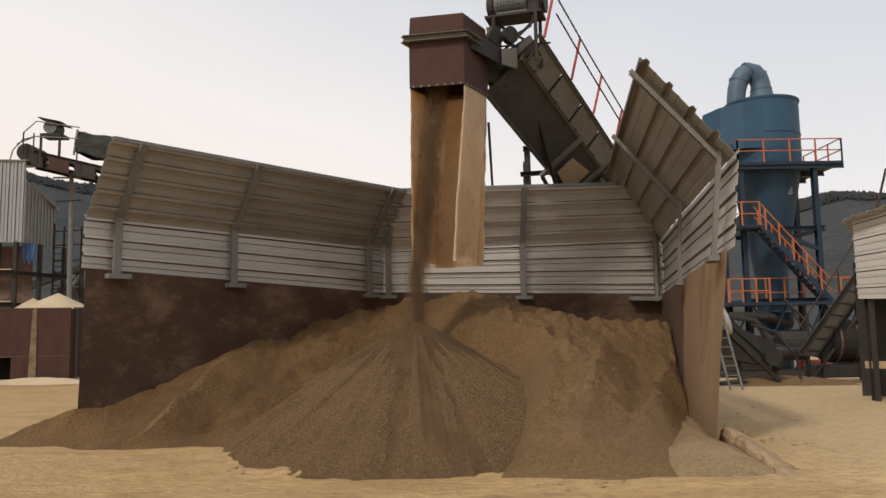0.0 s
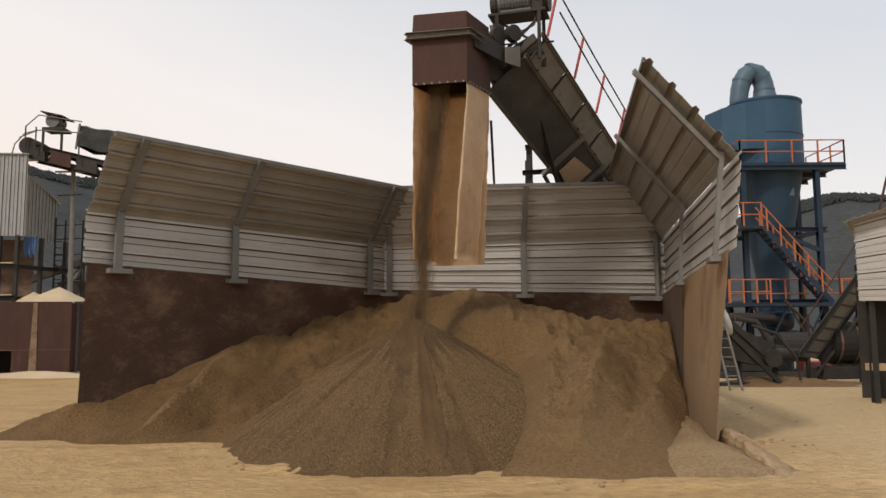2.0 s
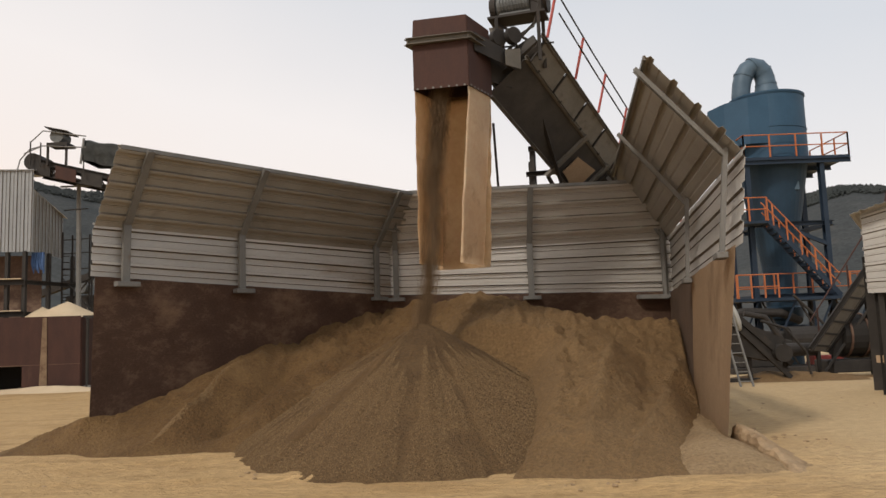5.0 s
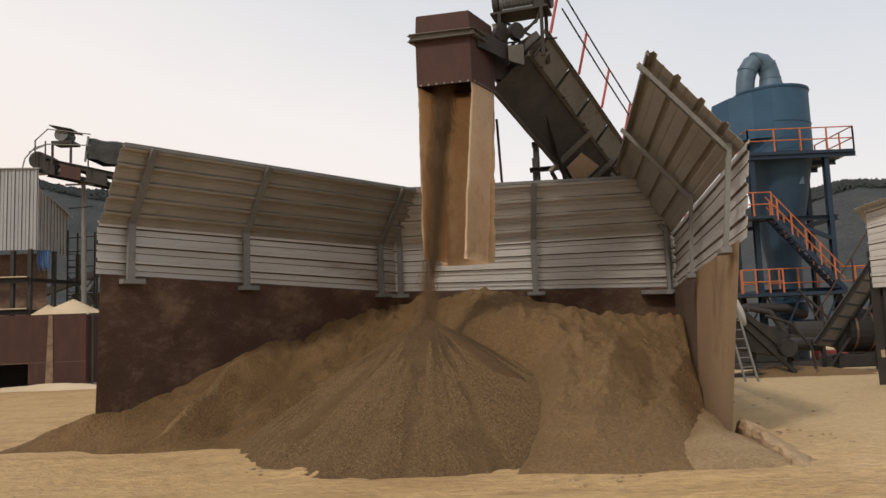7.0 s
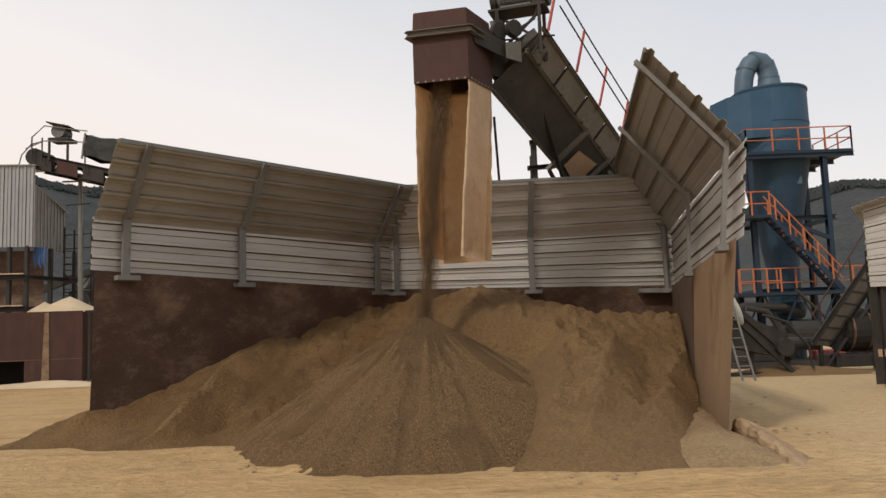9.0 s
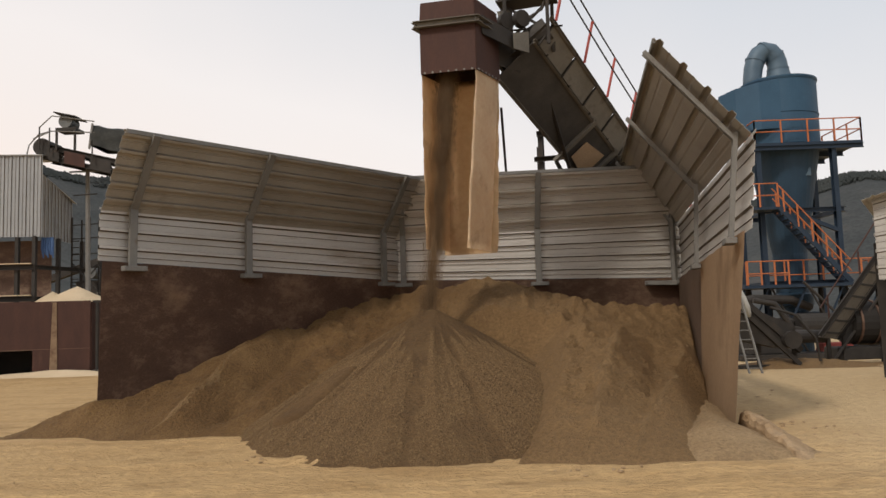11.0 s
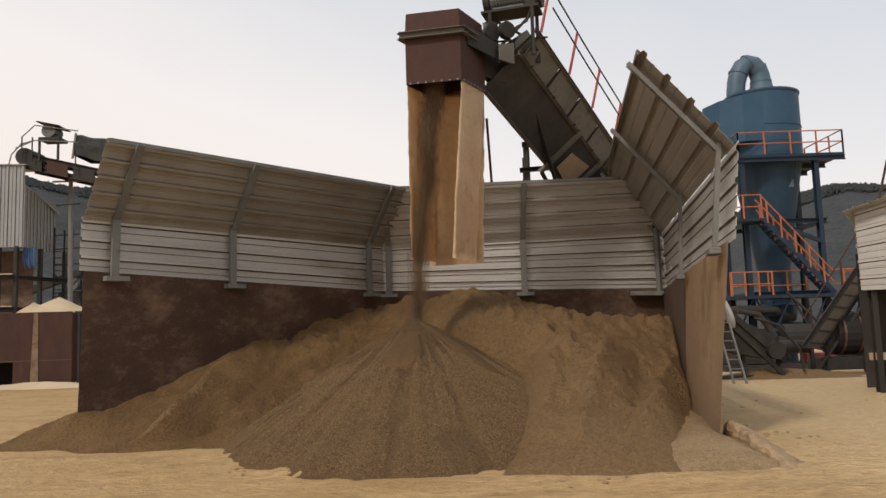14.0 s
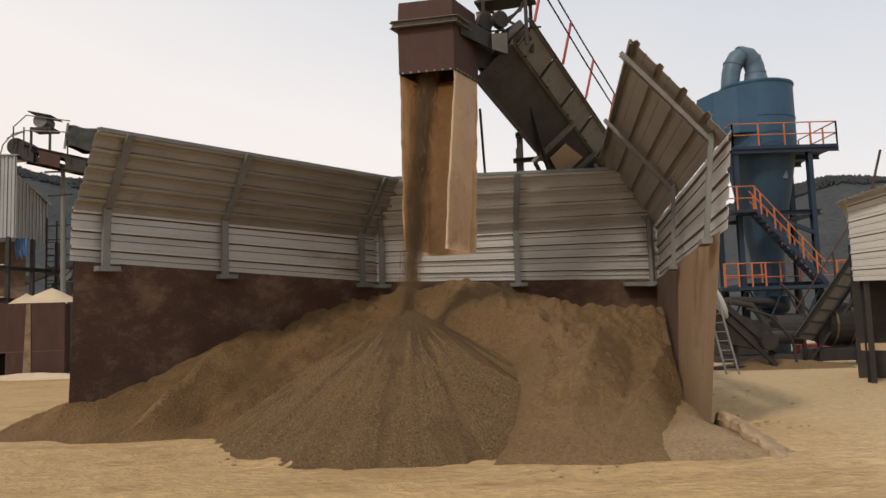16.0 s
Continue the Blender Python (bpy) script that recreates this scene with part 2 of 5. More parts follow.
def bar(a, b, w=0.1, h=0.1, up=(0, 0, 1), bm=None, bevel=0.0):
    """A beam of w x h from a to b."""
    bm = bm or bmesh.new()
    a, b = V(a), V(b)
    d = (b - a).normalized()
    up = V(up)
    if abs(d.dot(up)) > 0.95:
        up = V((0, 1, 0)) if abs(d.y) < 0.9 else V((1, 0, 0))
    s = d.cross(up).normalized() * w / 2
    u = s.cross(d).normalized() * h / 2
    q = [bm.verts.new(p + i * s + j * u) for p in (a, b) for i, j in ((-1, -1), (1, -1), (1, 1), (-1, 1))]
    fs = [bm.faces.new([q[k] for k in f]) for f in ((0, 1, 2, 3), (7, 6, 5, 4), (0, 4, 5, 1), (1, 5, 6, 2), (2, 6, 7, 3), (3, 7, 4, 0))]
    if bevel:
        bmesh.ops.bevel(bm, geom=list({e for f in fs for e in f.edges}), offset=bevel, segments=1, affect="EDGES")
    return bm


def channel(a, b, w=0.12, h=0.12, t=0.015, up=(0, 0, 1), bm=None):
    """A C-section beam: a web and two flanges."""
    bm = bm or bmesh.new()
    a, b = V(a), V(b)
    d = (b - a).normalized()
    up = V(up)
    if abs(d.dot(up)) > 0.95:
        up = V((0, 1, 0))
    s = d.cross(up).normalized()
    u = s.cross(d).normalized()
    bar(a, b, t, h, u, bm)
    for k in (-1, 1):
        o = u * k * (h / 2 - t / 2) + s * (w / 2 + t / 2)
        bar(a + o, b + o, w, t, u, bm)
    return bm


def tube(pts, r, n=8, bm=None, caps=True):
    """A round pipe through points; r is one radius or one for each point."""
    bm = bm or bmesh.new()
    pts = [V(p) for p in pts]
    rs = [r] * len(pts) if isinstance(r, (int, float)) else r
    rings = []
    ref = None
    for i, p in enumerate(pts):
        d = (pts[min(i + 1, len(pts) - 1)] - pts[max(i - 1, 0)]).normalized()
        if ref is None:
            ref = V((0, 0, 1)) if abs(d.z) < 0.9 else V((0, 1, 0))
        s = d.cross(ref).normalized()
        u = s.cross(d).normalized()
        ref = u
        rings.append([bm.verts.new(p + rs[i] * (math.cos(k * math.tau / n) * s + math.sin(k * math.tau / n) * u)) for k in range(n)])
    for a, b in zip(rings, rings[1:]):
        for k in range(n):
            bm.faces.new((a[k], a[(k + 1) % n], b[(k + 1) % n], b[k]))
    if caps:
        bm.faces.new(rings[0])
        bm.faces.new(rings[-1][::-1])
    return bm


def slab(corners, t=0.02, bm=None):
    """A plate from four or more corners, t thick along its normal."""
    bm = bm or bmesh.new()
    c = [V(p) for p in corners]
    nrm = (c[1] - c[0]).cross(c[-1] - c[0]).normalized() * t
    a = [bm.verts.new(p) for p in c]
    b = [bm.verts.new(p + nrm) for p in c]
    bm.faces.new(a)
    bm.faces.new(b[::-1])
    for i in range(len(c)):
        j = (i + 1) % len(c)
        bm.faces.new((a[i], a[j], b[j], b[i]))
    return bm


def box(c, s, rz=0, bm=None, bevel=0.0):
    d = V((math.cos(radians(rz)), math.sin(radians(rz)), 0)) * s[0] / 2
    return bar(V(c) - d, V(c) + d, s[1], s[2], (0, 0, 1), bm, bevel)


def ribbed(p0, p1, q0, q1, out, pitch=0.3, rib=0.045, depth=0.035, seed=0, sag=0.012, second=0.45):
    """A trapezoid-ribbed metal sheet between the edges p0-p1 (foot) and q0-q1 (head); ribs run along p0-p1."""
    rnd = random.Random(seed)
    p0, p1, q0, q1, out = V(p0), V(p1), V(q0), V(q1), V(out).normalized()
    n = max(1, round((q0 - p0).length / pitch))
    prof = []
    for i in range(n):
        for f, o in ((0.0, 0), (0.27, 0), (0.29, second), (0.36, second), (0.38, 0), (0.63, 0), (0.69, 1), (0.85, 1), (0.89, 0)):
            prof.append(((i + f) / n, o * depth))
    prof.append((1.0, 0))
    steps = 7
    bm = bmesh.new()
    grid = []
    for v, o in prof:
        row = []
        for k in range(steps):
            u = k / (steps - 1)
            a, b = p0.lerp(p1, u), q0.lerp(q1, u)
            w = sag * noise.noise(V((u * 3 + seed * 7.3, v * 2, seed)))
            row.append((bm.verts.new(a.lerp(b, v) + out * (o + w)), bm.verts.new(a.lerp(b, v) + out * (o + w - 0.006))))
        grid.append(row)
    for (r0, r1), (_, o0), (_, o1) in zip(zip(grid, grid[1:]), prof, prof[1:]):
        for k in range(steps - 1):
            # sloped rib faces take the dark slot, which paints in the ribs' shade
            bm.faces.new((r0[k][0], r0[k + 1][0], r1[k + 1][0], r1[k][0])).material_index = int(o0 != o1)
            bm.faces.new((r0[k][1], r1[k][1], r1[k + 1][1], r0[k + 1][1]))
        for k in (0, steps - 1):
            bm.faces.new((r0[k][0], r1[k][0], r1[k][1], r0[k][1]))
    for r in (grid[0], grid[-1]):
        for k in range(steps - 1):
            bm.faces.new((r[k][0], r[k][1], r[k + 1][1], r[k + 1][0]))
    return bm


def lathe(profile, c, n=32, bm=None):
    bm = bm or bmesh.new()
    rings = [[bm.verts.new((c[0] + r * math.cos(k * math.tau / n), c[1] + r * math.sin(k * math.tau / n), z)) for k in range(n)] for r, z in profile]
    for a, b in zip(rings, rings[1:]):
        for k in range(n):
            bm.faces.new((a[k], a[(k + 1) % n], b[(k + 1) % n], b[k]))
    bm.faces.new(rings[0])
    bm.faces.new(rings[-1][::-1])
    return bm


def fbm(x, y, s, octaves=4):
    t, a, z = 0, 1, 0
    for _ in range(octaves):
        z += a * noise.noise(V((x * s, y * s, 3.7)))
        t += a
        s, a = s * 2.03, a * 0.5
    return z / t


def ease(a, b, x):
    t = min(1, max(0, (x - a) / (b - a)))
    return t * t * (3 - 2 * t)


def sheet_mesh(name, xs, ys, height, material, smooth=True, keep=None):
    """A surface z = height(x, y) over a grid."""
    verts = [(x, y, height(x, y)) for y in ys for x in xs]
    nx = len(xs)
    faces = [(j * nx + i, j * nx + i + 1, (j + 1) * nx + i + 1, (j + 1) * nx + i) for j in range(len(ys) - 1) for i in range(nx - 1)
             if keep is None or keep(xs[i], ys[j])]
    me = bpy.data.meshes.new(name)
    me.from_pydata(verts, [], faces)
    me.polygons.foreach_set("use_smooth", [smooth] * len(faces))
    me.materials.append(M[material])
    return me


# ---- plan of the sand bay ----
L0, C1, C2, R0 = V((-7.77, 16.35, 0)), V((-1.78, 23.0, 0)), V((6.58, 23.2, 0)), V((4.62, 13.45, 0))
APEX = V((-0.68, 18.0, 2.44))


def side(p, a, b):
    """Metres by which p lies to the left of the line from a to b."""
    d = (b - a).normalized()
    return d.x * (p[1] - a.y) - d.y * (p[0] - a.x)


# ---- ground ----
RUTS = ((9.3, 0.03, 0.045), (10.1, 0.05, 0.04), (11.5, -0.09, 0.03), (12.9, -0.14, 0.035), (13.9, -0.10, 0.03), (8.4, -0.04, 0.05), (10.7, 0.16, 0.025))


def ground_z(x, y):
    z = 0.05 * fbm(x, y, 0.12, 3) + 0.035 * fbm(x * 0.4, y * 2.0, 0.9, 4)
    if abs(x) < 14 and 5 < y < 30:
        z += 0.022 * abs(fbm(x * 0.7, y * 2.4, 2.2, 3)) + 0.05 * max(0, fbm(x * 0.5 + 7, y, 0.5, 3) - 0.15)
    if -3.5 < x < -1.3 and 11 < y < 13.2:
        line = 12.0 - 0.42 * (x + 2.4) + 0.15 * fbm(x, 0, 1.5, 2)
        z += 0.075 * math.exp(-((y - line) / 0.13) ** 2) * ease(-3.5, -2.6, x) * ease(-1.3, -1.9, x) * (0.4 + abs(fbm(x, y, 2.5, 3)) * 2)
    if 6 < y < 15.5:
        for y0, m, depth in RUTS:
            d = y - y0 - m * x - 0.10 * fbm(x, y0, 0.35, 2)
            if abs(d) < 0.8:
                tread = 0.6 + 0.4 * fbm(x * 3.0 + 5 * d, y, 1.6, 2) + 0.3 * fbm(x, y0, 0.6, 2)
                z += depth * tread * (math.exp(-((abs(d) - 0.30) / 0.10) ** 2) - 0.9 * math.exp(-(d / 0.2) ** 2))
        z += 0.035 * max(0, fbm(x * 0.35, y * 1.6, 0.8, 4))
    far = ease(25, 42, y) * ease(4, 14, x)
    z -= 0.35 * far
    z += 0.16 * ease(-4, -12, x) * ease(30, 33, y) * (1 - ease(35.5, 36, y))
    return z


def spaced(lo, hi, step, reach):
    mid = list(np.arange(lo, hi + step / 2, step))
    out, s = [], step
    while not out or out[-1] < reach:
        s *= 1.28
        out.append((out[-1] if out else 0) + s)
    return [lo - o for o in reversed(out)] + mid + [hi + o for o in out]


ground = new("ground", sheet_mesh("ground", spaced(-14, 16, 0.12, 1800), spaced(5, 30, 0.11, 1800), ground_z, "ground"))
tagged(ground, "pale yellow packed sand yard with faint wheel tracks", "ground", kind="structure")

# ---- the old pile ----
# crest of the heap (plan line and height) and its foot along the yard
KX = (-9.9, -8.7, -7.8, -7.29, -6.26, -5.09, -4.09, -2.91, -2.0, -1.0, -0.2, 0.31, 1.5, 2.45, 3.8, 5.7, 6.6)
RY = (16.6, 16.5, 16.3, 16.85, 18.0, 19.3, 20.4, 21.6, 22.4, 22.0, 21.5, 21.0, 21.0, 21.2, 21.0, 20.8, 20.8)
RZ = (0.0, 0.34, 0.66, 0.74, 1.13, 1.86, 2.12, 2.58, 2.85, 3.0, 3.03, 3.18, 3.05, 2.83, 2.42, 2.24, 2.2)
TX = (-9.9, -7.8, -6.26, -4.9, -4.0, -2.0, 0.0, 0.75, 1.35, 1.9, 2.5, 3.2, 3.9, 5.0, 5.8)
TY = (15.9, 15.5, 14.9, 15.1, 14.6, 15.0, 14.0, 11.5, 11.2, 11.0, 10.8, 10.9, 12.2, 15.6, 17.4)
# scarps left by slips: plan line x(y), drop, width of the drop, start and end along y
SCARPS = (
    ((11.0, 11.9, 13.6, 15.8, 18.3), (1.70, 1.98, 2.46, 3.11, 3.75), 0.25, 0.75, 11.2, 18.6),
    ((10.8, 11.5, 12.6, 14.1, 16.6, 19.4), (2.40, 2.60, 2.99, 3.71, 4.75, 5.5), 0.34, 0.95, 11.0, 19.0),
    ((14.9, 15.6, 16.7, 17.4, 18.9), (-6.26, -5.86, -5.52, -5.40, -4.82), 0.32, 0.8, 15.0, 19.0),
    ((15.0, 16.2, 17.5), (-4.60, -4.10, -3.45), 0.14, 0.6, 15.2, 17.6),
)
CONE_A, CONE_B = 4.15, 6.75      # half widths of the cone's foot, across and towards the yard
BANK_Y, BANK_X = (11.4, 12.2, 13.2, 14.4, 15.8, 17.4, 19.0), (0.66, 1.0, 1.26, 1.46, 1.60, 1.66, 1.5)


def cone_k(x, y):
    return math.hypot((x - APEX.x) / CONE_A, (y - APEX.y) / CONE_B)


def cone_plain(x, y):
    return APEX.z * (1 - (cone_k(x, y) ** 2 + 0.0006) ** 0.525)


@functools.lru_cache(maxsize=None)
def pile_z(x, y):
    wx = 0.16 * fbm(x, y, 0.5, 3)
    x1 = x + wx
    ry, rz = np.interp(x1, KX, RY), np.interp(x1, KX, RZ)
    ty = np.interp(x, TX, TY) + 0.22 * fbm(x, 0, 0.7, 3)
    u = (y - ty) / max(0.5, ry - ty)
    z = rz * (0.92 * u + 0.08 * u * u) if 0 < u < 1 else (rz - 0.08 * (y - ry) if u >= 1 else 0.8 * rz * u)
    body = ease(0.02, 0.55, z)
    # slips: a lip that builds up towards the scarp, then a drop facing right
    for ys, xs, h, w, y0, y1 in SCARPS:
        if y0 - 1 < y < y1 + 1:
            d = x - np.interp(y, ys, xs) + 0.10 * fbm(x, y, 1.1, 3)
            lip = math.exp(d / 0.22) if d < 0 else (1 - 1.8 * d / w if d < w else -0.8 * ease(2.0 * w, w, d))
            z += h * lip * ease(y0 - 0.6, y0 + 0.4, y) * ease(y1 + 0.6, y1 - 0.8, y) * body
    # long shallow runnels down the slope, broken crust below the crest
    z += body * (0.07 * fbm(x, y, 0.45, 3) + 0.06 * fbm(x * 1.6, y * 0.35, 0.9, 3))
    crust = ease(0.9, 2.0, x) * ease(4.0, 2.8, x) * ease(12.5, 14.5, y) * ease(21.0, 19.5, y) + 0.6 * ease(19.2, 20.2, y) + 0.35 * ease(-2.4, -3.2, x) * ease(-4.6, -3.8, x) * ease(17, 17.8, y)
    z += body * min(1, crust) * (0.5 * abs(fbm(x, y * 0.8, 1.5, 5)) - 0.34 * max(0, fbm(x + 50, y, 1.7, 4) - 0.12) - 0.02)
    z += body * (0.17 * abs(fbm(x * 1.1, y * 0.6, 1.3, 4)) + 0.085 * fbm(x, y * 0.6, 2.6, 4) - 0.03)
    crack = max(0, 1 - 9 * abs(fbm(x * 1.2, y * 0.7, 0.9, 4)))
    clod = round(5 * fbm(x + 13, y * 0.8, 1.6, 3)) / 5
    z += body * ((0.035 + 0.09 * min(1, crust)) * 1.2 * clod - (0.035 + 0.05 * min(1, crust)) * crack)
    # hollow round the fresh cone
    gx = np.interp(y, BANK_Y, BANK_X)
    if APEX.x - 1.5 < x < gx + 2.4 and y < 19.5:
        d = x - gx
        bank = cone_plain(gx, y) + (0.85 * d + 0.03 * fbm(x, y, 1.5, 3) if d > 0 else 0.15 * d) - 0.02 + 2.0 * ease(18.0, 19.5, y) + 2.5 * max(0, APEX.x - x)
        z = min(z, max(bank, -0.1))
    p = (x, y)
    # the heap drops away along the right wall
    inn = -side(p, C2, R0)
    if y < 19:
        z = min(z, 0.02 + 0.06 * fbm(x, y, 0.9, 3) + 1.25 * max(inn - 0.05, 0) + 1.75 * ease(16.9, 18.6, y))
    out = max(side(p, L0, C1), 0)                 # behind the left wall
    out_r = max(-inn, 0) if y > 13.45 else max(0, x - 4.62)
    if out_r > 0:
        z = min(z, 0.04 - 0.40 * out_r)
    if out > 0.05 and y > 16.35:
        z = min(z, 0.62 - 0.35 * out)
    return max(z, -0.25)


pile = new("sand_pile", sheet_mesh("sand_pile", list(np.arange(-12, 7.4, 0.06)), list(np.arange(9.8, 23.2, 0.06)), pile_z, "sand",
                                   keep=lambda x, y: side((x, y), L0, C1) < 0.9 and y < 23.05 and pile_z(x, y) > -0.2))
tagged(pile, "large heap of damp brown sand banked against steel walls", "sand pile", kind="stuff")


def runnel(x, y):
    """Streaks that follow the cone's slope, about -0.5 to 0.5."""
    a = math.atan2((y - APEX.y) / CONE_B, (x - APEX.x) / CONE_A)
    return fbm(math.cos(a) * 7 + 20, math.sin(a) * 7 + 0.5 * cone_k(x, y), 1.0, 3)


@functools.lru_cache(maxsize=None)
def cone_z(x, y):
    dx, dy = x - APEX.x, y - APEX.y
    k = cone_k(x, y)
    grow = ease(0.12, 0.5, k)
    z = cone_plain(x, y) + 0.15 * runnel(x, y) * grow + 0.03 * fbm(x, y, 1.0, 3) * grow
    # sharp gully left of the tip and the shoulder beside it
    g = math.degrees(math.atan2(dy, dx)) + 128 + 6 * fbm(x, y, 1.2, 2)
    z += (0.10 * math.exp(-((g - 14) / 9) ** 2) - 0.16 * math.exp(-(g / 8) ** 2)) * ease(0.02, 0.08, k) * ease(0.5, 0.2, k)
    return z + 0.02 * fbm(x, y, 6, 2) * ease(0.15, 0.5, k)


cone = new("sand_cone", sheet_mesh("sand_cone", list(np.arange(-6.2, 4.4, 0.05)), list(np.arange(10.4, 20.4, 0.05)), cone_z, "coarse",
                                   keep=lambda x, y: cone_z(x, y) > max(-0.15, pile_z(x, y) - 0.25)))
tagged(cone, "fresh cone of coarse grey-brown sand under the chute", "sand cone", kind="stuff")


def fan_z(x, y):
    """Dry sand that runs out from the wall's foot."""
    c = np.interp(y, (10, 13.4, 16.9), (3.6, 4.2, 5.2))
    half = np.interp(y, (10, 12.5, 16.9), (1.7, 1.15, 0.2))
    e = abs(x - c + 0.5 * fbm(x, y, 1.0, 4)) / half
    return 0.36 * (1 - e ** 1.3) * ease(9.6, 13.0, y) * (1 - 0.4 * ease(14, 17, y)) + 0.05 * fbm(x * 1.4, y * 0.8, 1.6, 4) + 0.014 * fbm(x, y, 6, 2) - 0.02 - 0.16 * ease(11.6, 10.4, y)


fan = new("dry_sand_fan", sheet_mesh("dry_sand_fan", list(np.arange(2.0, 6.2, 0.05)), list(np.arange(10.3, 17.4, 0.06)), fan_z, "fan",
                                     keep=lambda x, y: fan_z(x, y) > pile_z(x, y) - 0.25 and fan_z(x, y) > -0.1 and (side((x, y), C2, R0) < -0.02 or y < 13.6)))
tagged(fan, "fan of dry pale sand spilling past the wall end", "sand fan", kind="stuff")

# dry sand that has trickled along the lips of the slips
vs, fs = [], []
for ys, xs, h, w, y0, y1 in SCARPS[:3]:
    n0 = len(vs)
    rows = list(np.arange(y0 + 0.1, y1 - 0.5, 0.06))
    for y in rows:
        c = np.interp(y, ys, xs) - 0.05 - 0.10 * fbm(np.interp(y, ys, xs), y, 1.1, 3) + 0.03 * fbm(0, y, 3.0, 2)
        wide = max(0.02, 0.15 + 0.30 * fbm(7, y + h * 90, 0.8, 3)) * ease(y0, y0 + 1.0, y) * ease(y1 - 0.5, y1 - 1.6, y)
        for e in (-1.0, -0.6, -0.2, 0.2, 0.6, 1.0):
            x = float(c + e * wide * (1 + 0.5 * fbm(e, y, 3.5, 2)))
            vs.append((x, float(y), pile_z(x, float(y)) + 0.026 * (1 - e * e) - 0.012))
    for i in range(len(rows) - 1):
        for k in range(5):
            b = n0 + i * 6 + k
            fs.append((b, b + 1, b + 7, b + 6))
me = bpy.data.meshes.new("dry_streaks")
me.from_pydata(vs, [], fs)
me.polygons.foreach_set("use_smooth", [True] * len(fs))
me.materials.append(M["trickle"])
tagged(new("dry_streaks", me), "pale dry sand trickled along the slip lines", "sand streaks", kind="stuff")

# ---- the bay's walls ----
UP = V((0, 0, 1))


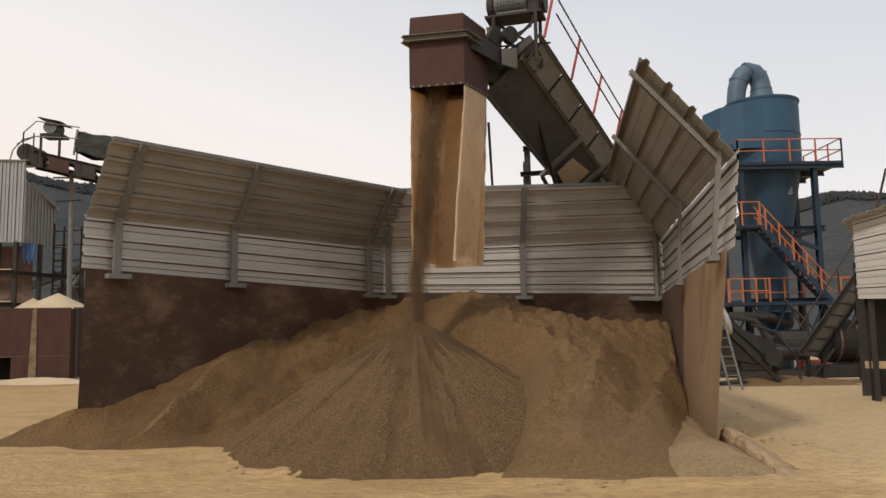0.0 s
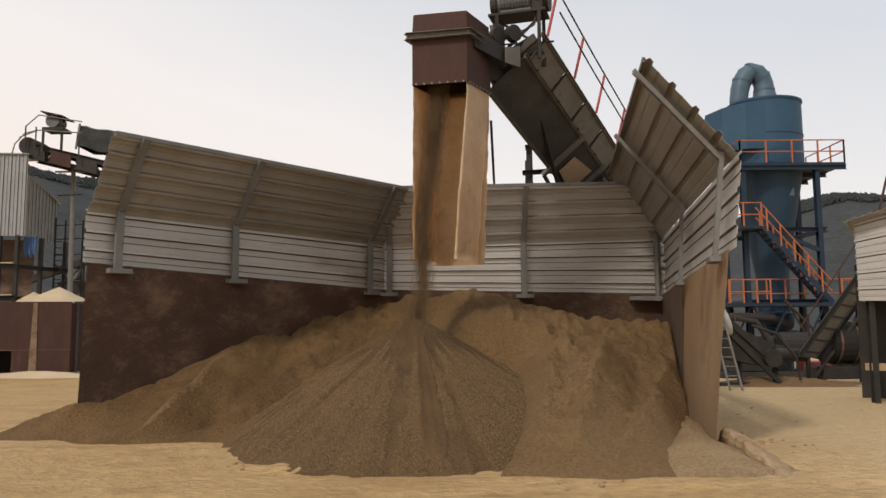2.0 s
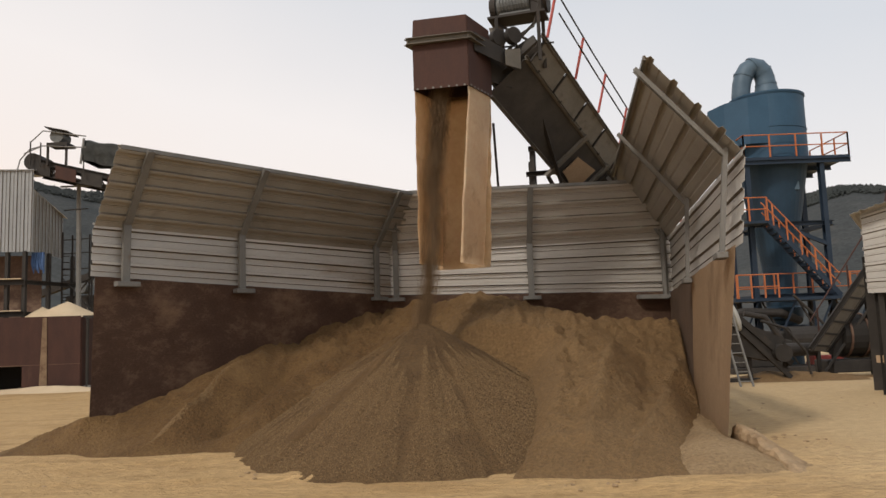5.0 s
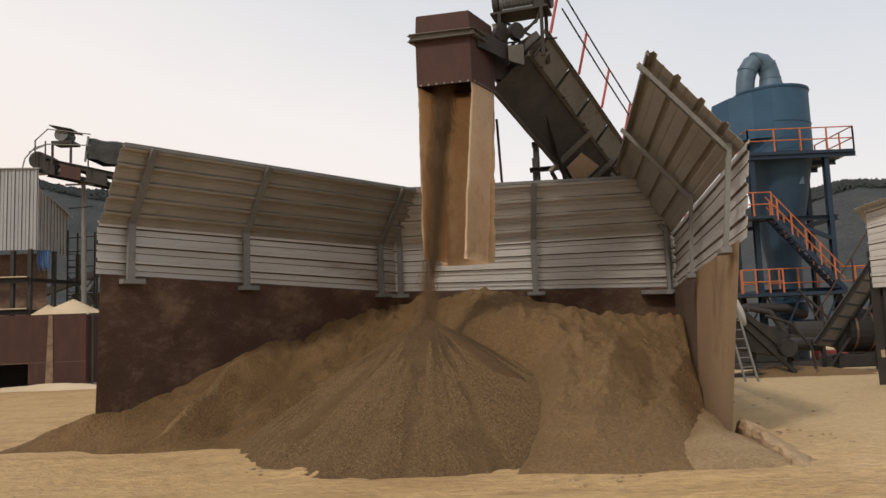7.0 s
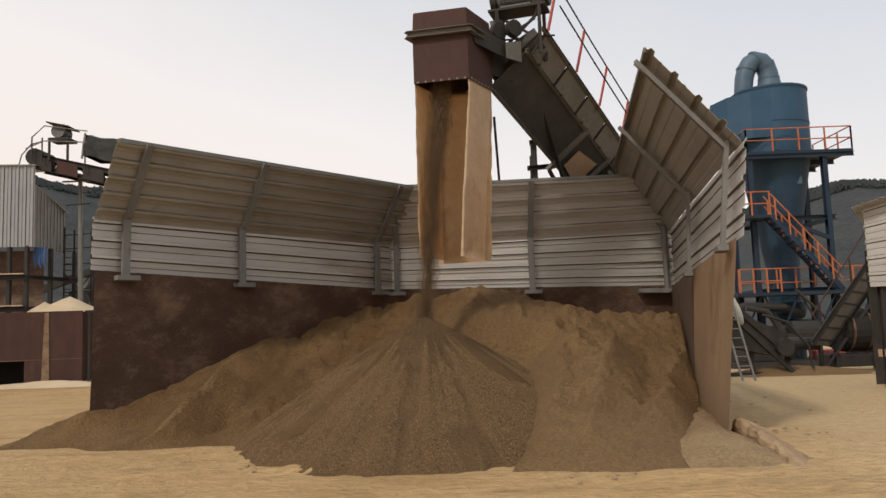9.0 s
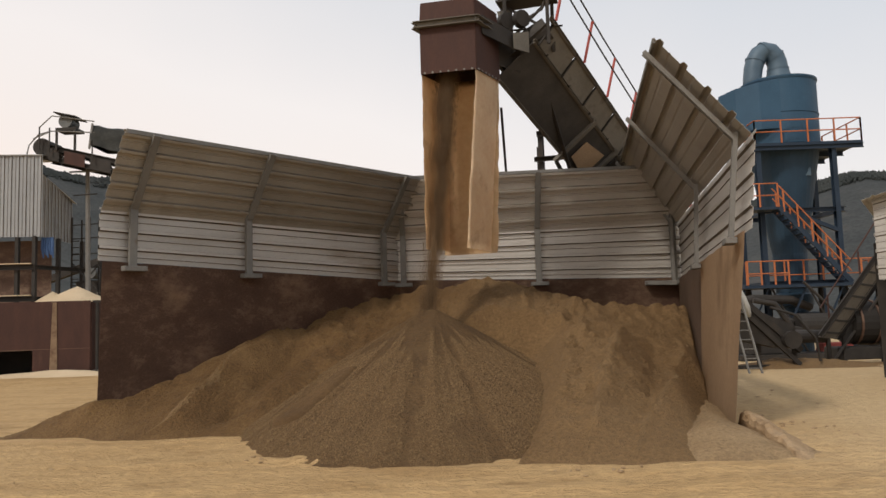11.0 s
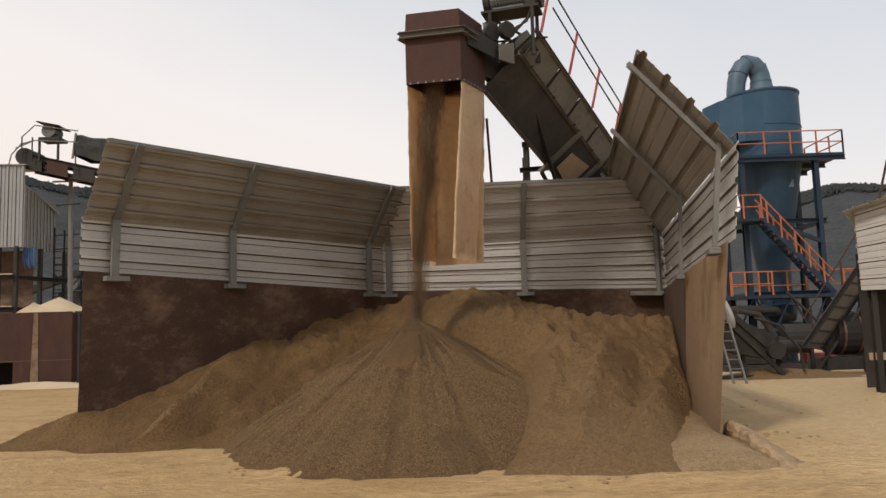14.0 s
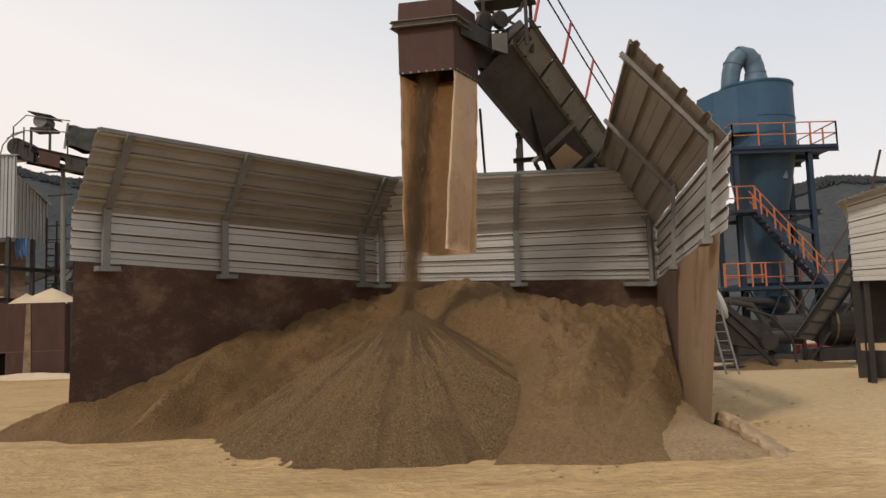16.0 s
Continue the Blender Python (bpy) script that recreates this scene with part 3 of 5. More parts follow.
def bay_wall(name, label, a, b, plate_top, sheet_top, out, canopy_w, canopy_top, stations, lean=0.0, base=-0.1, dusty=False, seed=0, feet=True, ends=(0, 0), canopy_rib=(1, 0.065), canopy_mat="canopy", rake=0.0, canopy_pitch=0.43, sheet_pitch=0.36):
    """A steel-plate wall from a to b with a ribbed upper wall and a canopy that leans in; stations: where the posts stand (0 to 1)."""
    w = thing(name, (a.x, a.y, 0), label, "wall", kind="structure")
    d = (b - a).normalized()
    inn = -out

    def at(s, z, k=0.0):
        return a.lerp(b, s) + UP * z + inn * (k - lean * (1 - s) * z / 3.5) + d * (rake * max(0, 1 - 4 * s) * z / 3.6)

    top = lambda s: plate_top[0] + (plate_top[1] - plate_top[0]) * s
    mid = lambda s: sheet_top[0] + (sheet_top[1] - sheet_top[0]) * s
    high = lambda s: canopy_top[0] + (canopy_top[1] - canopy_top[0]) * s
    # rust plates
    cuts = [0, 0.27, 0.52, 0.78, 1]
    for i, (s0, s1) in enumerate(zip(cuts, cuts[1:])):
        bm = bmesh.new()
        n, k = 9, 7
        g = []
        for r in range(k):
            row = []
            for c in range(n):
                s, f = s0 + (s1 - s0) * c / (n - 1), r / (k - 1)
                z = base + (top(s) - base) * f
                dent = 0.045 * fbm(s * 9 + seed, f * 2, 1.0, 3)
                edge = 0.025 * noise.noise(V((s * 14, seed, 0))) if r == k - 1 else 0
                row.append(bm.verts.new(at(s, z + edge, dent)))
            g.append(row)
        for r0, r1 in zip(g, g[1:]):
            for c in range(n - 1):
                bm.faces.new((r0[c], r0[c + 1], r1[c + 1], r1[c]))
        bmesh.ops.solidify(bm, geom=bm.faces[:], thickness=0.05)
        part("steel_plate", bm, ("rust_dusty" if i < 2 else "rust_pale") if dusty else "rust", w, smooth=False)
    # ribbed sheets, bay by bay, two courses of upright wall and two of canopy
    marks = [-ends[0]] + [s for s in stations if 0.05 < s < 0.95] + [1 + ends[1]]
    for i, (s0, s1) in enumerate(zip(marks, marks[1:])):
        s0, s1, e = s0 - 0.006, s1 + 0.006, 0.006 * (i % 2)
        lo = [top(s) + 0.02 for s in (s0, s1)]
        hi = [mid(s) - 0.05 for s in (s0, s1)]
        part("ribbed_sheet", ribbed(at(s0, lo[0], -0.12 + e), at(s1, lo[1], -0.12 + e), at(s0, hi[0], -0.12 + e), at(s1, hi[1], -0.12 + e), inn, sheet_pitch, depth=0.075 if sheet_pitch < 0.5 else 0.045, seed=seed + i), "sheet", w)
        c0, c1 = at(s0, mid(s0), -0.04 + e), at(s1, mid(s1), -0.04 + e)
        h0 = at(s0, mid(s0)) + inn * canopy_w + UP * (high(s0) - mid(s0) + 0.05)
        h1 = at(s1, mid(s1)) + inn * canopy_w + UP * (high(s1) - mid(s1) + 0.05)
        nrm = (c1 - c0).cross(h0 - c0).normalized()
        if nrm.dot(inn) < 0:
            nrm = -nrm
        # default canopy colour has underside shade painted in; the back wall uses plain sheet
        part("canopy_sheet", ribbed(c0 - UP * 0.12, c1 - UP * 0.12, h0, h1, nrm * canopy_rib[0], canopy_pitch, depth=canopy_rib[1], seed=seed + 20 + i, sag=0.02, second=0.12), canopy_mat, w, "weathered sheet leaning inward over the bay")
    # lapped sheet ends show as short tabs at the open end
    for s in stations:
        p = part("post", channel(at(s, top(s) - 0.12, 0.10), at(s, mid(s) + 0.02, 0.10), 0.07, 0.17, 0.012, d), "post", w)
        tip = at(s, mid(s)) + inn * (canopy_w + 0.06) + UP * (high(s) - mid(s))
        part("canopy_beam", channel(at(s, mid(s) - 0.05, 0.14), tip + inn * 0.06 - UP * 0.02, 0.07, 0.16, 0.012, d), "post", w)
        if feet:
            c = at(s, top(s) - 0.14, 0.16)
            part("foot_bracket", bar(c - d * 0.26, c + d * 0.26, 0.20, 0.11, bevel=0.008), "post", p)
    # edge trim along the canopy's head
    t0 = at(marks[0], mid(0)) + inn * canopy_w + UP * (high(marks[0]) - mid(0) + 0.02)
    t1 = at(marks[-1], mid(1)) + inn * canopy_w + UP * (high(marks[-1]) - mid(1) + 0.02)
    part("edge_trim", bar(t0, t1, 0.05, 0.09), "post", w)
    return w


nl = V(((C1 - L0).y, -(C1 - L0).x, 0)).normalized()
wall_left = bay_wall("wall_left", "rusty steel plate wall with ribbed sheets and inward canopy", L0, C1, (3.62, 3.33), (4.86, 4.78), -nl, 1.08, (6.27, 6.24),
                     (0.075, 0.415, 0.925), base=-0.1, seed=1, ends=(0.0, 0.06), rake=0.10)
nb = V((-(C2 - C1).y, (C2 - C1).x, 0)).normalized()
wall_back = bay_wall("wall_back", "rusty steel back wall with pale ribbed sheets above", C1, C2, (3.33, 3.16), (4.72, 4.95), nb, 0.82, (6.27, 6.41), (0.015, 0.5, 0.985), seed=5, ends=(0.035, 0.03), canopy_mat="sheet")
part("corner_bracket", bar((5.55, 22.98, 3.02), (6.3, 23.0, 3.0), 0.25, 0.13, bevel=0.01), "post", wall_back)
nr = V(((C2 - R0).y, -(C2 - R0).x, 0)).normalized()
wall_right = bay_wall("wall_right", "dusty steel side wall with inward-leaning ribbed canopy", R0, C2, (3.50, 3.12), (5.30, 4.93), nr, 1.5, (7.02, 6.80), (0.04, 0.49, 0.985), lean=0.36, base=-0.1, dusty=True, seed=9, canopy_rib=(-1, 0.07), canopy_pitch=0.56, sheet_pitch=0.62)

# ---- chute ----
F0, F1, BK = V((-0.73, 18.0, 0)), V((0.58, 17.74, 0)), V((0.60, 1.06, 0))  # front corners in plan and the way back
chute = thing("discharge_chute", (F0.x, F0.y, 3.7), "rust-brown steel hood with hanging sand-caked rubber skirts", "chute")


def ring(z, grow=0.0, dx=0.0):
    c = [F0, F1, F1 + BK, F0 + BK]
    m = sum(c, V()) / 4
    return [m + (p - m) * (1 + grow) + V((dx, 0, z)) for p in c]


def walls4(z0, z1, t, g0=0.0, g1=0.0, skip=(), bm=None, d0=0, d1=0):
    bm = bm or bmesh.new()
    a, b = ring(z0, g0, d0), ring(z1, g1, d1)
    for i in range(4):
        if i not in skip:
            j = (i + 1) % 4
            slab((a[i], a[j], b[j], b[i]), t, bm)
    return bm


hood = part("hood", walls4(8.0, 9.28, 0.02), "rust_red", chute)
part("upper_hood", walls4(9.3, 9.76, 0.02, 0.0, -0.03), "rust_red", chute)
bm = bmesh.new()
a = ring(9.76, -0.03)
part("hood_lid", slab(a, 0.02), "rust_red", chute)
for i in range(4):
    a = ring(9.2, 0.10)
    j = (i + 1) % 4
    d = (a[j] - a[i]).normalized() * 0.06
    part("flange_beam", channel(a[i] - d, a[j] + d, 0.10, 0.16, 0.015), "cover", chute, "dusty grey steel channel round the hood")
# bolted lower rim
for i in (0, 1):
    a = ring(8.02, 0.01)
    for k in range(7):
        p = a[i].lerp(a[(i + 1) % 4], (k + 0.5) / 7)
        nn = (a[(i + 1) % 4] - a[i]).cross(UP).normalized()
        part("bolt", tube([p, p + nn * 0.035], 0.028, 6), "post", hood)


def skirt(i, s0, s1, z_top, z_bot, bulge, seed, shift, inset=0.0):
    """A hanging rubber sheet on side i of the hood."""
    a = ring(0)
    p, q = a[i], a[(i + 1) % 4]
    nn = (q - p).cross(UP).normalized()
    bm = bmesh.new()
    nu, nv = 10, 22
    g = []
    for v in range(nv + 1):
        f = v / nv
        row = []
        for u in range(nu + 1):
            s = s0 + (s1 - s0) * u / nu
            o = bulge * math.sin(f * 3.0) * math.sin(math.pi * u / nu) + 0.07 * fbm(s * 3 + seed, f * 4, 1.5, 3) * f
            z = z_top + (z_bot + 0.05 * fbm(s * 2 + seed, 5, 1.6, 2) - z_top) * f
            edge = 0.05 * fbm(f * 9, seed, 2, 3) * (1 if u in (0, nu) else 0)
            row.append(bm.verts.new(p.lerp(q, s + edge) + nn * (o - inset) + V((0, 0, z)) + shift * f))
        g.append(row)
    for r0, r1 in zip(g, g[1:]):
        for u in range(nu):
            bm.faces.new((r0[u], r0[u + 1], r1[u + 1], r1[u]))
    bmesh.ops.solidify(bm, geom=bm.faces[:], thickness=0.025)
    return bm


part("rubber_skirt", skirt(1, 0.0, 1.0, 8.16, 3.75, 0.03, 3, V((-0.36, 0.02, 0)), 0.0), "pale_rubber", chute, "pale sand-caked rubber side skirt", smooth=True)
part("rubber_skirt", skirt(2, 0.0, 1.0, 8.1, 3.72, -0.03, 7, V((-0.20, 0, 0)), 0.02), "rubber", chute, "tan sand-caked rubber back skirt", smooth=True)
part("rubber_skirt", skirt(3, 0.0, 1.0, 8.1, 3.80, 0.03, 11, V((-0.02, 0, 0)), 0.0), "rubber", chute, "tan sand-caked rubber side skirt", smooth=True)

# ---- conveyor behind the chute ----
CH = V((1.95, 19.35, 8.75))
cd = V((3.1, 5.0, -2.1)).normalized()
cs = cd.cross(UP).normalized()      # to the right, seen from the chute
cu = cs.cross(cd).normalized()
LEN = 13.0
conv = thing("belt_conveyor", (CH.x, CH.y, 0), "grey covered belt conveyor with red handrail feeding the chute", "conveyor")


def cv(s, k=0.0, u=0.0):
    return CH + cd * s + cs * k + cu * u


part("under_tray", slab((cv(-0.4, -0.56, -0.70), cv(LEN, -0.56, -0.70), cv(LEN, 0.33, 0.16), cv(-0.4, 0.33, 0.16)), 0.02), "belt", conv)
part("belt", slab((cv(-0.4, -0.56, -0.30), cv(LEN, -0.56, -0.30), cv(LEN, 0.66, 0.68), cv(-0.4, 0.66, 0.68)), 0.02), "belt", conv)
for k, u in ((-0.58, -0.66), (0.35, 0.18), (-0.58, -0.32), (0.74, 0.78)):
    part("side_rail", channel(cv(-0.4, k, u), cv(LEN, k, u), 0.06, 0.13, 0.012, cu), "cover", conv)
for i in range(9):
    s = -0.2 + i * LEN / 9
    e = s + LEN / 9 - 0.05
    j = 0.02 * math.sin(i * 2.3)
    part("side_cover", slab((cv(s, 0.38 + j, 0.22), cv(e, 0.38, 0.22), cv(e, 0.74, 0.76), cv(s, 0.74, 0.76 + j)), 0.02), "cover", conv, "dusty grey side cover panel")
    part("cover_strap", bar(cv(s, 0.40, 0.18), cv(s, 0.80, 0.80), 0.05, 0.03, cd), "steel", conv)
    part("idler_roller", tube([cv(s + 0.5, -0.5, -0.45), cv(s + 0.5, 0.4, 0.28)], 0.06, 10), "steel", conv)
    part("left_cover", slab((cv(s, -0.60, -0.64), cv(e, -0.60, -0.64), cv(e, -0.60, -0.30), cv(s, -0.60, -0.30)), 0.015), "cover", conv)
part("head_cover", tube([cv(-0.1, -0.5, 0.2), cv(-0.1, 0.55, 0.75)], 0.30, 16), "belt", conv)
# red handrail
for s in (-0.35, 1.5, 3.2, 5.0, 7.0, 9.2, 11.4):
    b0 = cv(s, 1.2, 0.78)
    part("rail_post", bar(cv(s, 0.9, 0.70), b0 + UP * 0.98 - cd * 0.06, 0.075, 0.045, cs), "red", conv, "red-painted steel post")
for u in (1.0, 0.5):
    part("hand_rail", tube([cv(-0.25, 1.2, 0.78) + UP * (u + 0.06), cv(2.2, 1.2, 0.78) + UP * (u - 0.01), cv(LEN, 1.2, 0.78) + UP * u], 0.024, 6), "steel", conv)
# feed box between conveyor and hood
part("feed_box", slab((V((0.98, 18.85, 8.5)), V((1.75, 19.35, 8.4)), V((1.75, 19.35, 9.3)), V((0.98, 18.85, 9.4))), 0.03), "steel", conv)
part("feed_box", slab((V((0.75, 17.98, 8.95)), V((1.85, 19.0, 8.75)), V((1.85, 19.0, 9.15)), V((0.75, 17.98, 9.42))), 0.03), "steel", conv)
part("bearing_plate", slab((V((1.55, 18.55, 8.75)), V((1.95, 18.9, 8.75)), V((1.95, 18.9, 9.3)), V((1.55, 18.55, 9.15))), 0.03), "cover", conv, "pale grey bearing plate")
# cradle hung under the tray, with a sand-dusted spill plate
def under(s, f, out=0.0):
    """A point below the tray: s along it, f across it (0 to 1), out metres clear of it."""
    return cv(s, -0.56 + 0.89 * f + 0.695 * out, -0.70 + 0.86 * f - 0.719 * out)


for s in (3.55, 5.3):
    part("cradle_beam", channel(under(s, -0.25, 0.12), under(s, 1.1, 0.12), 0.09, 0.14, 0.014, cd), "cover", conv)
part("cradle_hanger", bar(under(3.55, -0.22, 0.12), under(5.3, -0.22, 0.12) - UP * 0.5, 0.09, 0.09), "steel", conv)
part("spill_plate", slab((under(3.9, 0.12, 0.10), under(4.9, 0.02, 0.14), under(4.9, 0.75, 0.14), under(3.9, 0.62, 0.10)), 0.03), "rust_dusty", conv, "sand-dusted spill plate")
part("return_pan", slab((under(5.4, 0.0, 0.16), under(9.0, 0.0, 0.16), under(9.0, 0.9, 0.16), under(5.4, 0.9, 0.16)), 0.03), "shade_black", conv)
part("tray_edge", channel(under(-0.4, -0.03, 0.03), under(LEN, -0.03, 0.03), 0.05, 0.09, 0.01, cu), "cover", conv)
# trestle behind the back wall
for x, y in ((2.66, 23.5), (4.0, 23.5), (2.8, 25.2), (4.5, 25.2)):
    part("trestle_leg", channel((x, y, 0.0), (x, y, 7.75 if x < 3.5 else 6.5), 0.10, 0.16, 0.015, cs), "steel", conv)
part("trestle_beam", channel((2.55, 23.45, 7.75), (4.15, 23.45, 7.85), 0.1, 0.16, 0.015), "steel", conv)
part("trestle_beam", channel((2.45, 23.45, 6.95), (4.3, 23.45, 7.05), 0.1, 0.14, 0.015), "steel", conv)
part("trestle_brace", bar((3.3, 23.4, 8.2), (3.9, 23.4, 6.3), 0.09, 0.07), "steel", conv)
part("trestle_brace", bar((3.75, 23.4, 6.9), (3.45, 23.4, 6.2), 0.07, 0.07), "steel", conv)
part("long_strut", bar((1.35, 21.2, 8.0), (1.6, 23.4, 5.6), 0.07, 0.07), "steel", conv)
part("long_strut", bar((2.35, 19.9, 8.6), (3.5, 22.9, 6.3), 0.09, 0.09), "steel", conv)

# ---- drive motor on the conveyor head ----
drive = thing("drive_motor", (1.75, 19.3, 9.9), "grey electric motor with gearbox on steel frame", "motor")
mc = V((1.9, 19.3, 10.62))
md = V((0.95, -0.3, 0)).normalized()
part("motor_body", tube([mc - md * 0.45, mc - md * 0.40, mc + md * 0.40, mc + md * 0.45], [0.24, 0.30, 0.30, 0.24], 20), "motor", drive, smooth=False)
for i in range(9):
    c = mc + md * (-0.32 + i * 0.08)
    part("cooling_fin", tube([c - md * 0.012, c + md * 0.012], 0.335, 20), "motor", drive)
part("fan_cowl", tube([mc - md * 0.62, mc - md * 0.45], [0.25, 0.31], 20), "steel", drive)
part("terminal_box", box(mc + V((0, -0.2, 0.26)), (0.3, 0.2, 0.18), -17, bevel=0.02), "motor", drive)
part("gearbox", box(mc + md * 0.62 + V((0, 0, -0.1)), (0.36, 0.42, 0.6), -17, bevel=0.05), "steel", drive)
part("belt_guard", tube([mc + md * 0.82 + V((0, -0.02, 0.1)), mc + md * 0.90 + V((0, -0.02, 0.1))], 0.42, 24), "steel", drive)
part("mount_plate", box(mc + V((0.1, 0, -0.36)), (1.5, 0.7, 0.06), -17), "steel", drive)
for i in (-1, 1):
    for j in (-1, 1):
        q = mc + md * (0.55 * i + 0.1) + V((0.1 * j, 0.3 * j, -0.38))
        part("mount_leg", channel(q, V((q.x, q.y, 8.95)), 0.07, 0.1, 0.012), "steel", drive)
part("mount_brace", bar(mc + md * -0.5 + UP * -0.4, mc + md * 0.7 + UP * -1.25, 0.06, 0.06), "steel", drive)
part("mount_brace", bar(mc + md * 0.7 + UP * -0.4, mc + md * -0.35 + UP * -1.3, 0.06, 0.06), "steel", drive)
for k in (0, 1):
    part("pulley_wheel", tube([mc + md * (-0.55 + 0.4 * k) + V((0, -0.3, -0.95)), mc + md * (-0.45 + 0.4 * k) + V((0, -0.42, -0.95))], 0.22, 18), "steel", drive)
part("motor_foot", box(mc + V((0.05, -0.05, -0.31)), (0.8, 0.5, 0.07), -17), "motor", drive)
part("coupling", tube([mc + md * 0.42, mc + md * 0.56], 0.13, 14), "steel", drive)
part("side_bracket", slab((mc + md * -0.7 + UP * -0.5, mc + md * -0.35 + UP * -0.5, mc + md * -0.30 + UP * -1.2, mc + md * -0.6 + UP * -1.1), 0.04), "cover", drive)
part("tension_rod", tube([mc + md * -0.8 + UP * -1.05, mc + md * 1.0 + UP * -1.15], 0.025, 6), "steel", drive)
part("power_cable", tube([mc + V((0.15, -0.32, 0.2)), mc + V((0.6, -0.4, -0.1)), mc + V((0.45, -0.3, -0.7)), mc + V((-0.1, -0.3, -1.0)), mc + V((0.2, -0.2, -1.5))], 0.03, 6), "belt", drive)

# ---- blue cyclone tower ----
TC = V((18.65, 43.5, 0))
tower = thing("cyclone_tower", (TC.x, TC.y, -0.4), "tall blue steel dust cyclone with orange-railed platforms", "cyclone")
body = part("cyclone_body", lathe([(1.95, 11.1), (2.0, 11.2), (2.0, 14.85), (2.06, 14.87), (2.06, 14.97), (1.9, 15.02)], TC, 72), "blue", tower)
for z in (12.9, 14.8):
    part("weld_band", lathe([(2.0, z), (2.035, z + 0.01), (2.035, z + 0.07), (2.0, z + 0.08)], TC, 40), "blue", body)
part("cyclone_cone", lathe([(1.98, 11.1), (1.9, 10.9), (1.2, 7.0), (0.92, 5.2), (0.86, 3.0), (1.05, 2.9), (1.05, 2.3), (0.8, 2.2), (0.7, 0.9), (0.9, 0.8), (0.9, -0.3)], TC, 32), "shaded_blue", tower)
bm = bmesh.new()
prof = [TC + V((math.cos(radians(a)) * r, math.sin(radians(a)) * r, 0)) for a, r in ((250, 2.0), (225, 2.5), (200, 3.0), (180, 3.4), (160, 3.3), (135, 2.2))]
q0, q1 = [], []
for i, p in enumerate(prof):
    q0.append(bm.verts.new(p + UP * 12.0))
    q1.append(bm.verts.new(p + UP * (14.75 - 0.12 * i)))
for i in range(len(prof) - 1):
    bm.faces.new((q0[i], q0[i + 1], q1[i + 1], q1[i]))
bm.faces.new(q0)
bm.faces.new(q1[::-1])
bm.faces.new((q0[-1], q0[0], q1[0], q1[-1]))
part("inlet_scroll", bm, "blue", tower)
NECK = ((0.10, 15.0, 0.74), (0.10, 15.35, 0.70), (0.09, 15.85, 0.57), (0.07, 16.2, 0.55), (-0.04, 16.58, 0.55), (-0.28, 16.88, 0.55), (-0.60, 16.97, 0.55), (-0.93, 16.78, 0.54),
        (-1.17, 16.40, 0.53), (-1.32, 15.9, 0.52), (-1.41, 15.3, 0.51), (-1.46, 14.3, 0.51))
part("goose_neck_duct", tube([TC + V((x, 0, z)) for x, z, r in NECK], [r for x, z, r in NECK], 24), "pipe", tower, "blue-grey bent duct", smooth=True)
for k in (2, 4, 6, 8):
    (x0, z0, r0), (x1, z1, r1) = NECK[k], NECK[k + 1]
    p, d = TC + V((x0, 0, z0)), V((x1 - x0, 0, z1 - z0)).normalized()
    part("duct_flange", tube([p - d * 0.05, p + d * 0.05], r0 + 0.035, 24), "pipe", tower)


def railing(parent, pts, h=1.25, mid=(0.62,), gap=1.6, r=0.035, material="orange"):
    for p, q in zip(pts, pts[1:]):
        p, q = V(p), V(q)
        n = max(1, round((q - p).length / gap))
        for i in range(n + 1):
            c = p.lerp(q, i / n)
            part("rail_post", bar(c, c + UP * h, 0.07, 0.07), material, parent)
        for u in (h, *mid):
            part("hand_rail", tube([p + UP * u, q + UP * u], r, 6), material, parent)


PY0, PY1 = 41.2, 45.6
deck = part("upper_deck", box((19.1, 43.4, 11.0), (5.8, 4.4, 0.18)), "navy", tower)
for y in (PY0, 43.4, PY1):
    part("deck_beam", channel((16.2, y, 10.8), (22.0, y, 10.8), 0.1, 0.25, 0.02), "navy", tower)
railing(tower, [(16.25, PY1, 11.08), (16.25, PY0, 11.08), (21.95, PY0, 11.08), (21.95, PY1, 11.08)])
for x, y in ((16.5, 41.4), (20.55, 41.4), (16.9, 45.4), (21.3, 45.4)):
    part("column", channel((x, y, -0.45), (x, y, 10.9), 0.22, 0.36, 0.03), "navy", tower)
for z in (3.5, 7.4):
    for y in (41.4, 45.4):
        part("tie_beam", channel((16.6, y, z), (20.8, y, z), 0.15, 0.25, 0.02), "navy", tower)
    for x in (16.6, 20.8):
        part("tie_beam", channel((x, 41.4, z), (x, 45.4, z), 0.15, 0.25, 0.02), "navy", tower)
part("tie_beam", bar((18.9, 41.3, 6.9), (20.5, 41.3, 6.2), 0.2, 0.2), "navy", tower)
# upper landing and stair
part("landing", box((16.0, 40.8, 7.4), (2.2, 1.4, 0.14)), "navy", tower)
railing(tower, [(14.9, 40.1, 7.45), (16.8, 40.1, 7.45)], gap=0.8)
S0, S1 = V((16.8, 40.4, 7.4)), V((20.2, 40.4, 3.4))
for y in (39.95, 40.85):
    part("stair_stringer", bar((S0.x, y, S0.z), (S1.x, y, S1.z), 0.06, 0.26), "navy", tower)
    for u in (1.15, 0.6):
        part("hand_rail", tube([(S0.x, y, S0.z + u), (S1.x, y, S1.z + u)], 0.035, 6), "orange", tower)
    for i in range(5):
        c = S0.lerp(S1, (i + 0.3) / 5)
        part("rail_post", bar((c.x, y, c.z), (c.x, y, c.z + 1.15), 0.07, 0.07), "orange", tower)
for i in range(16):
    c = S0.lerp(S1, (i + 0.5) / 16)
    part("stair_tread", box((c.x, 40.4, c.z), (0.27, 0.86, 0.04)), "navy", tower)
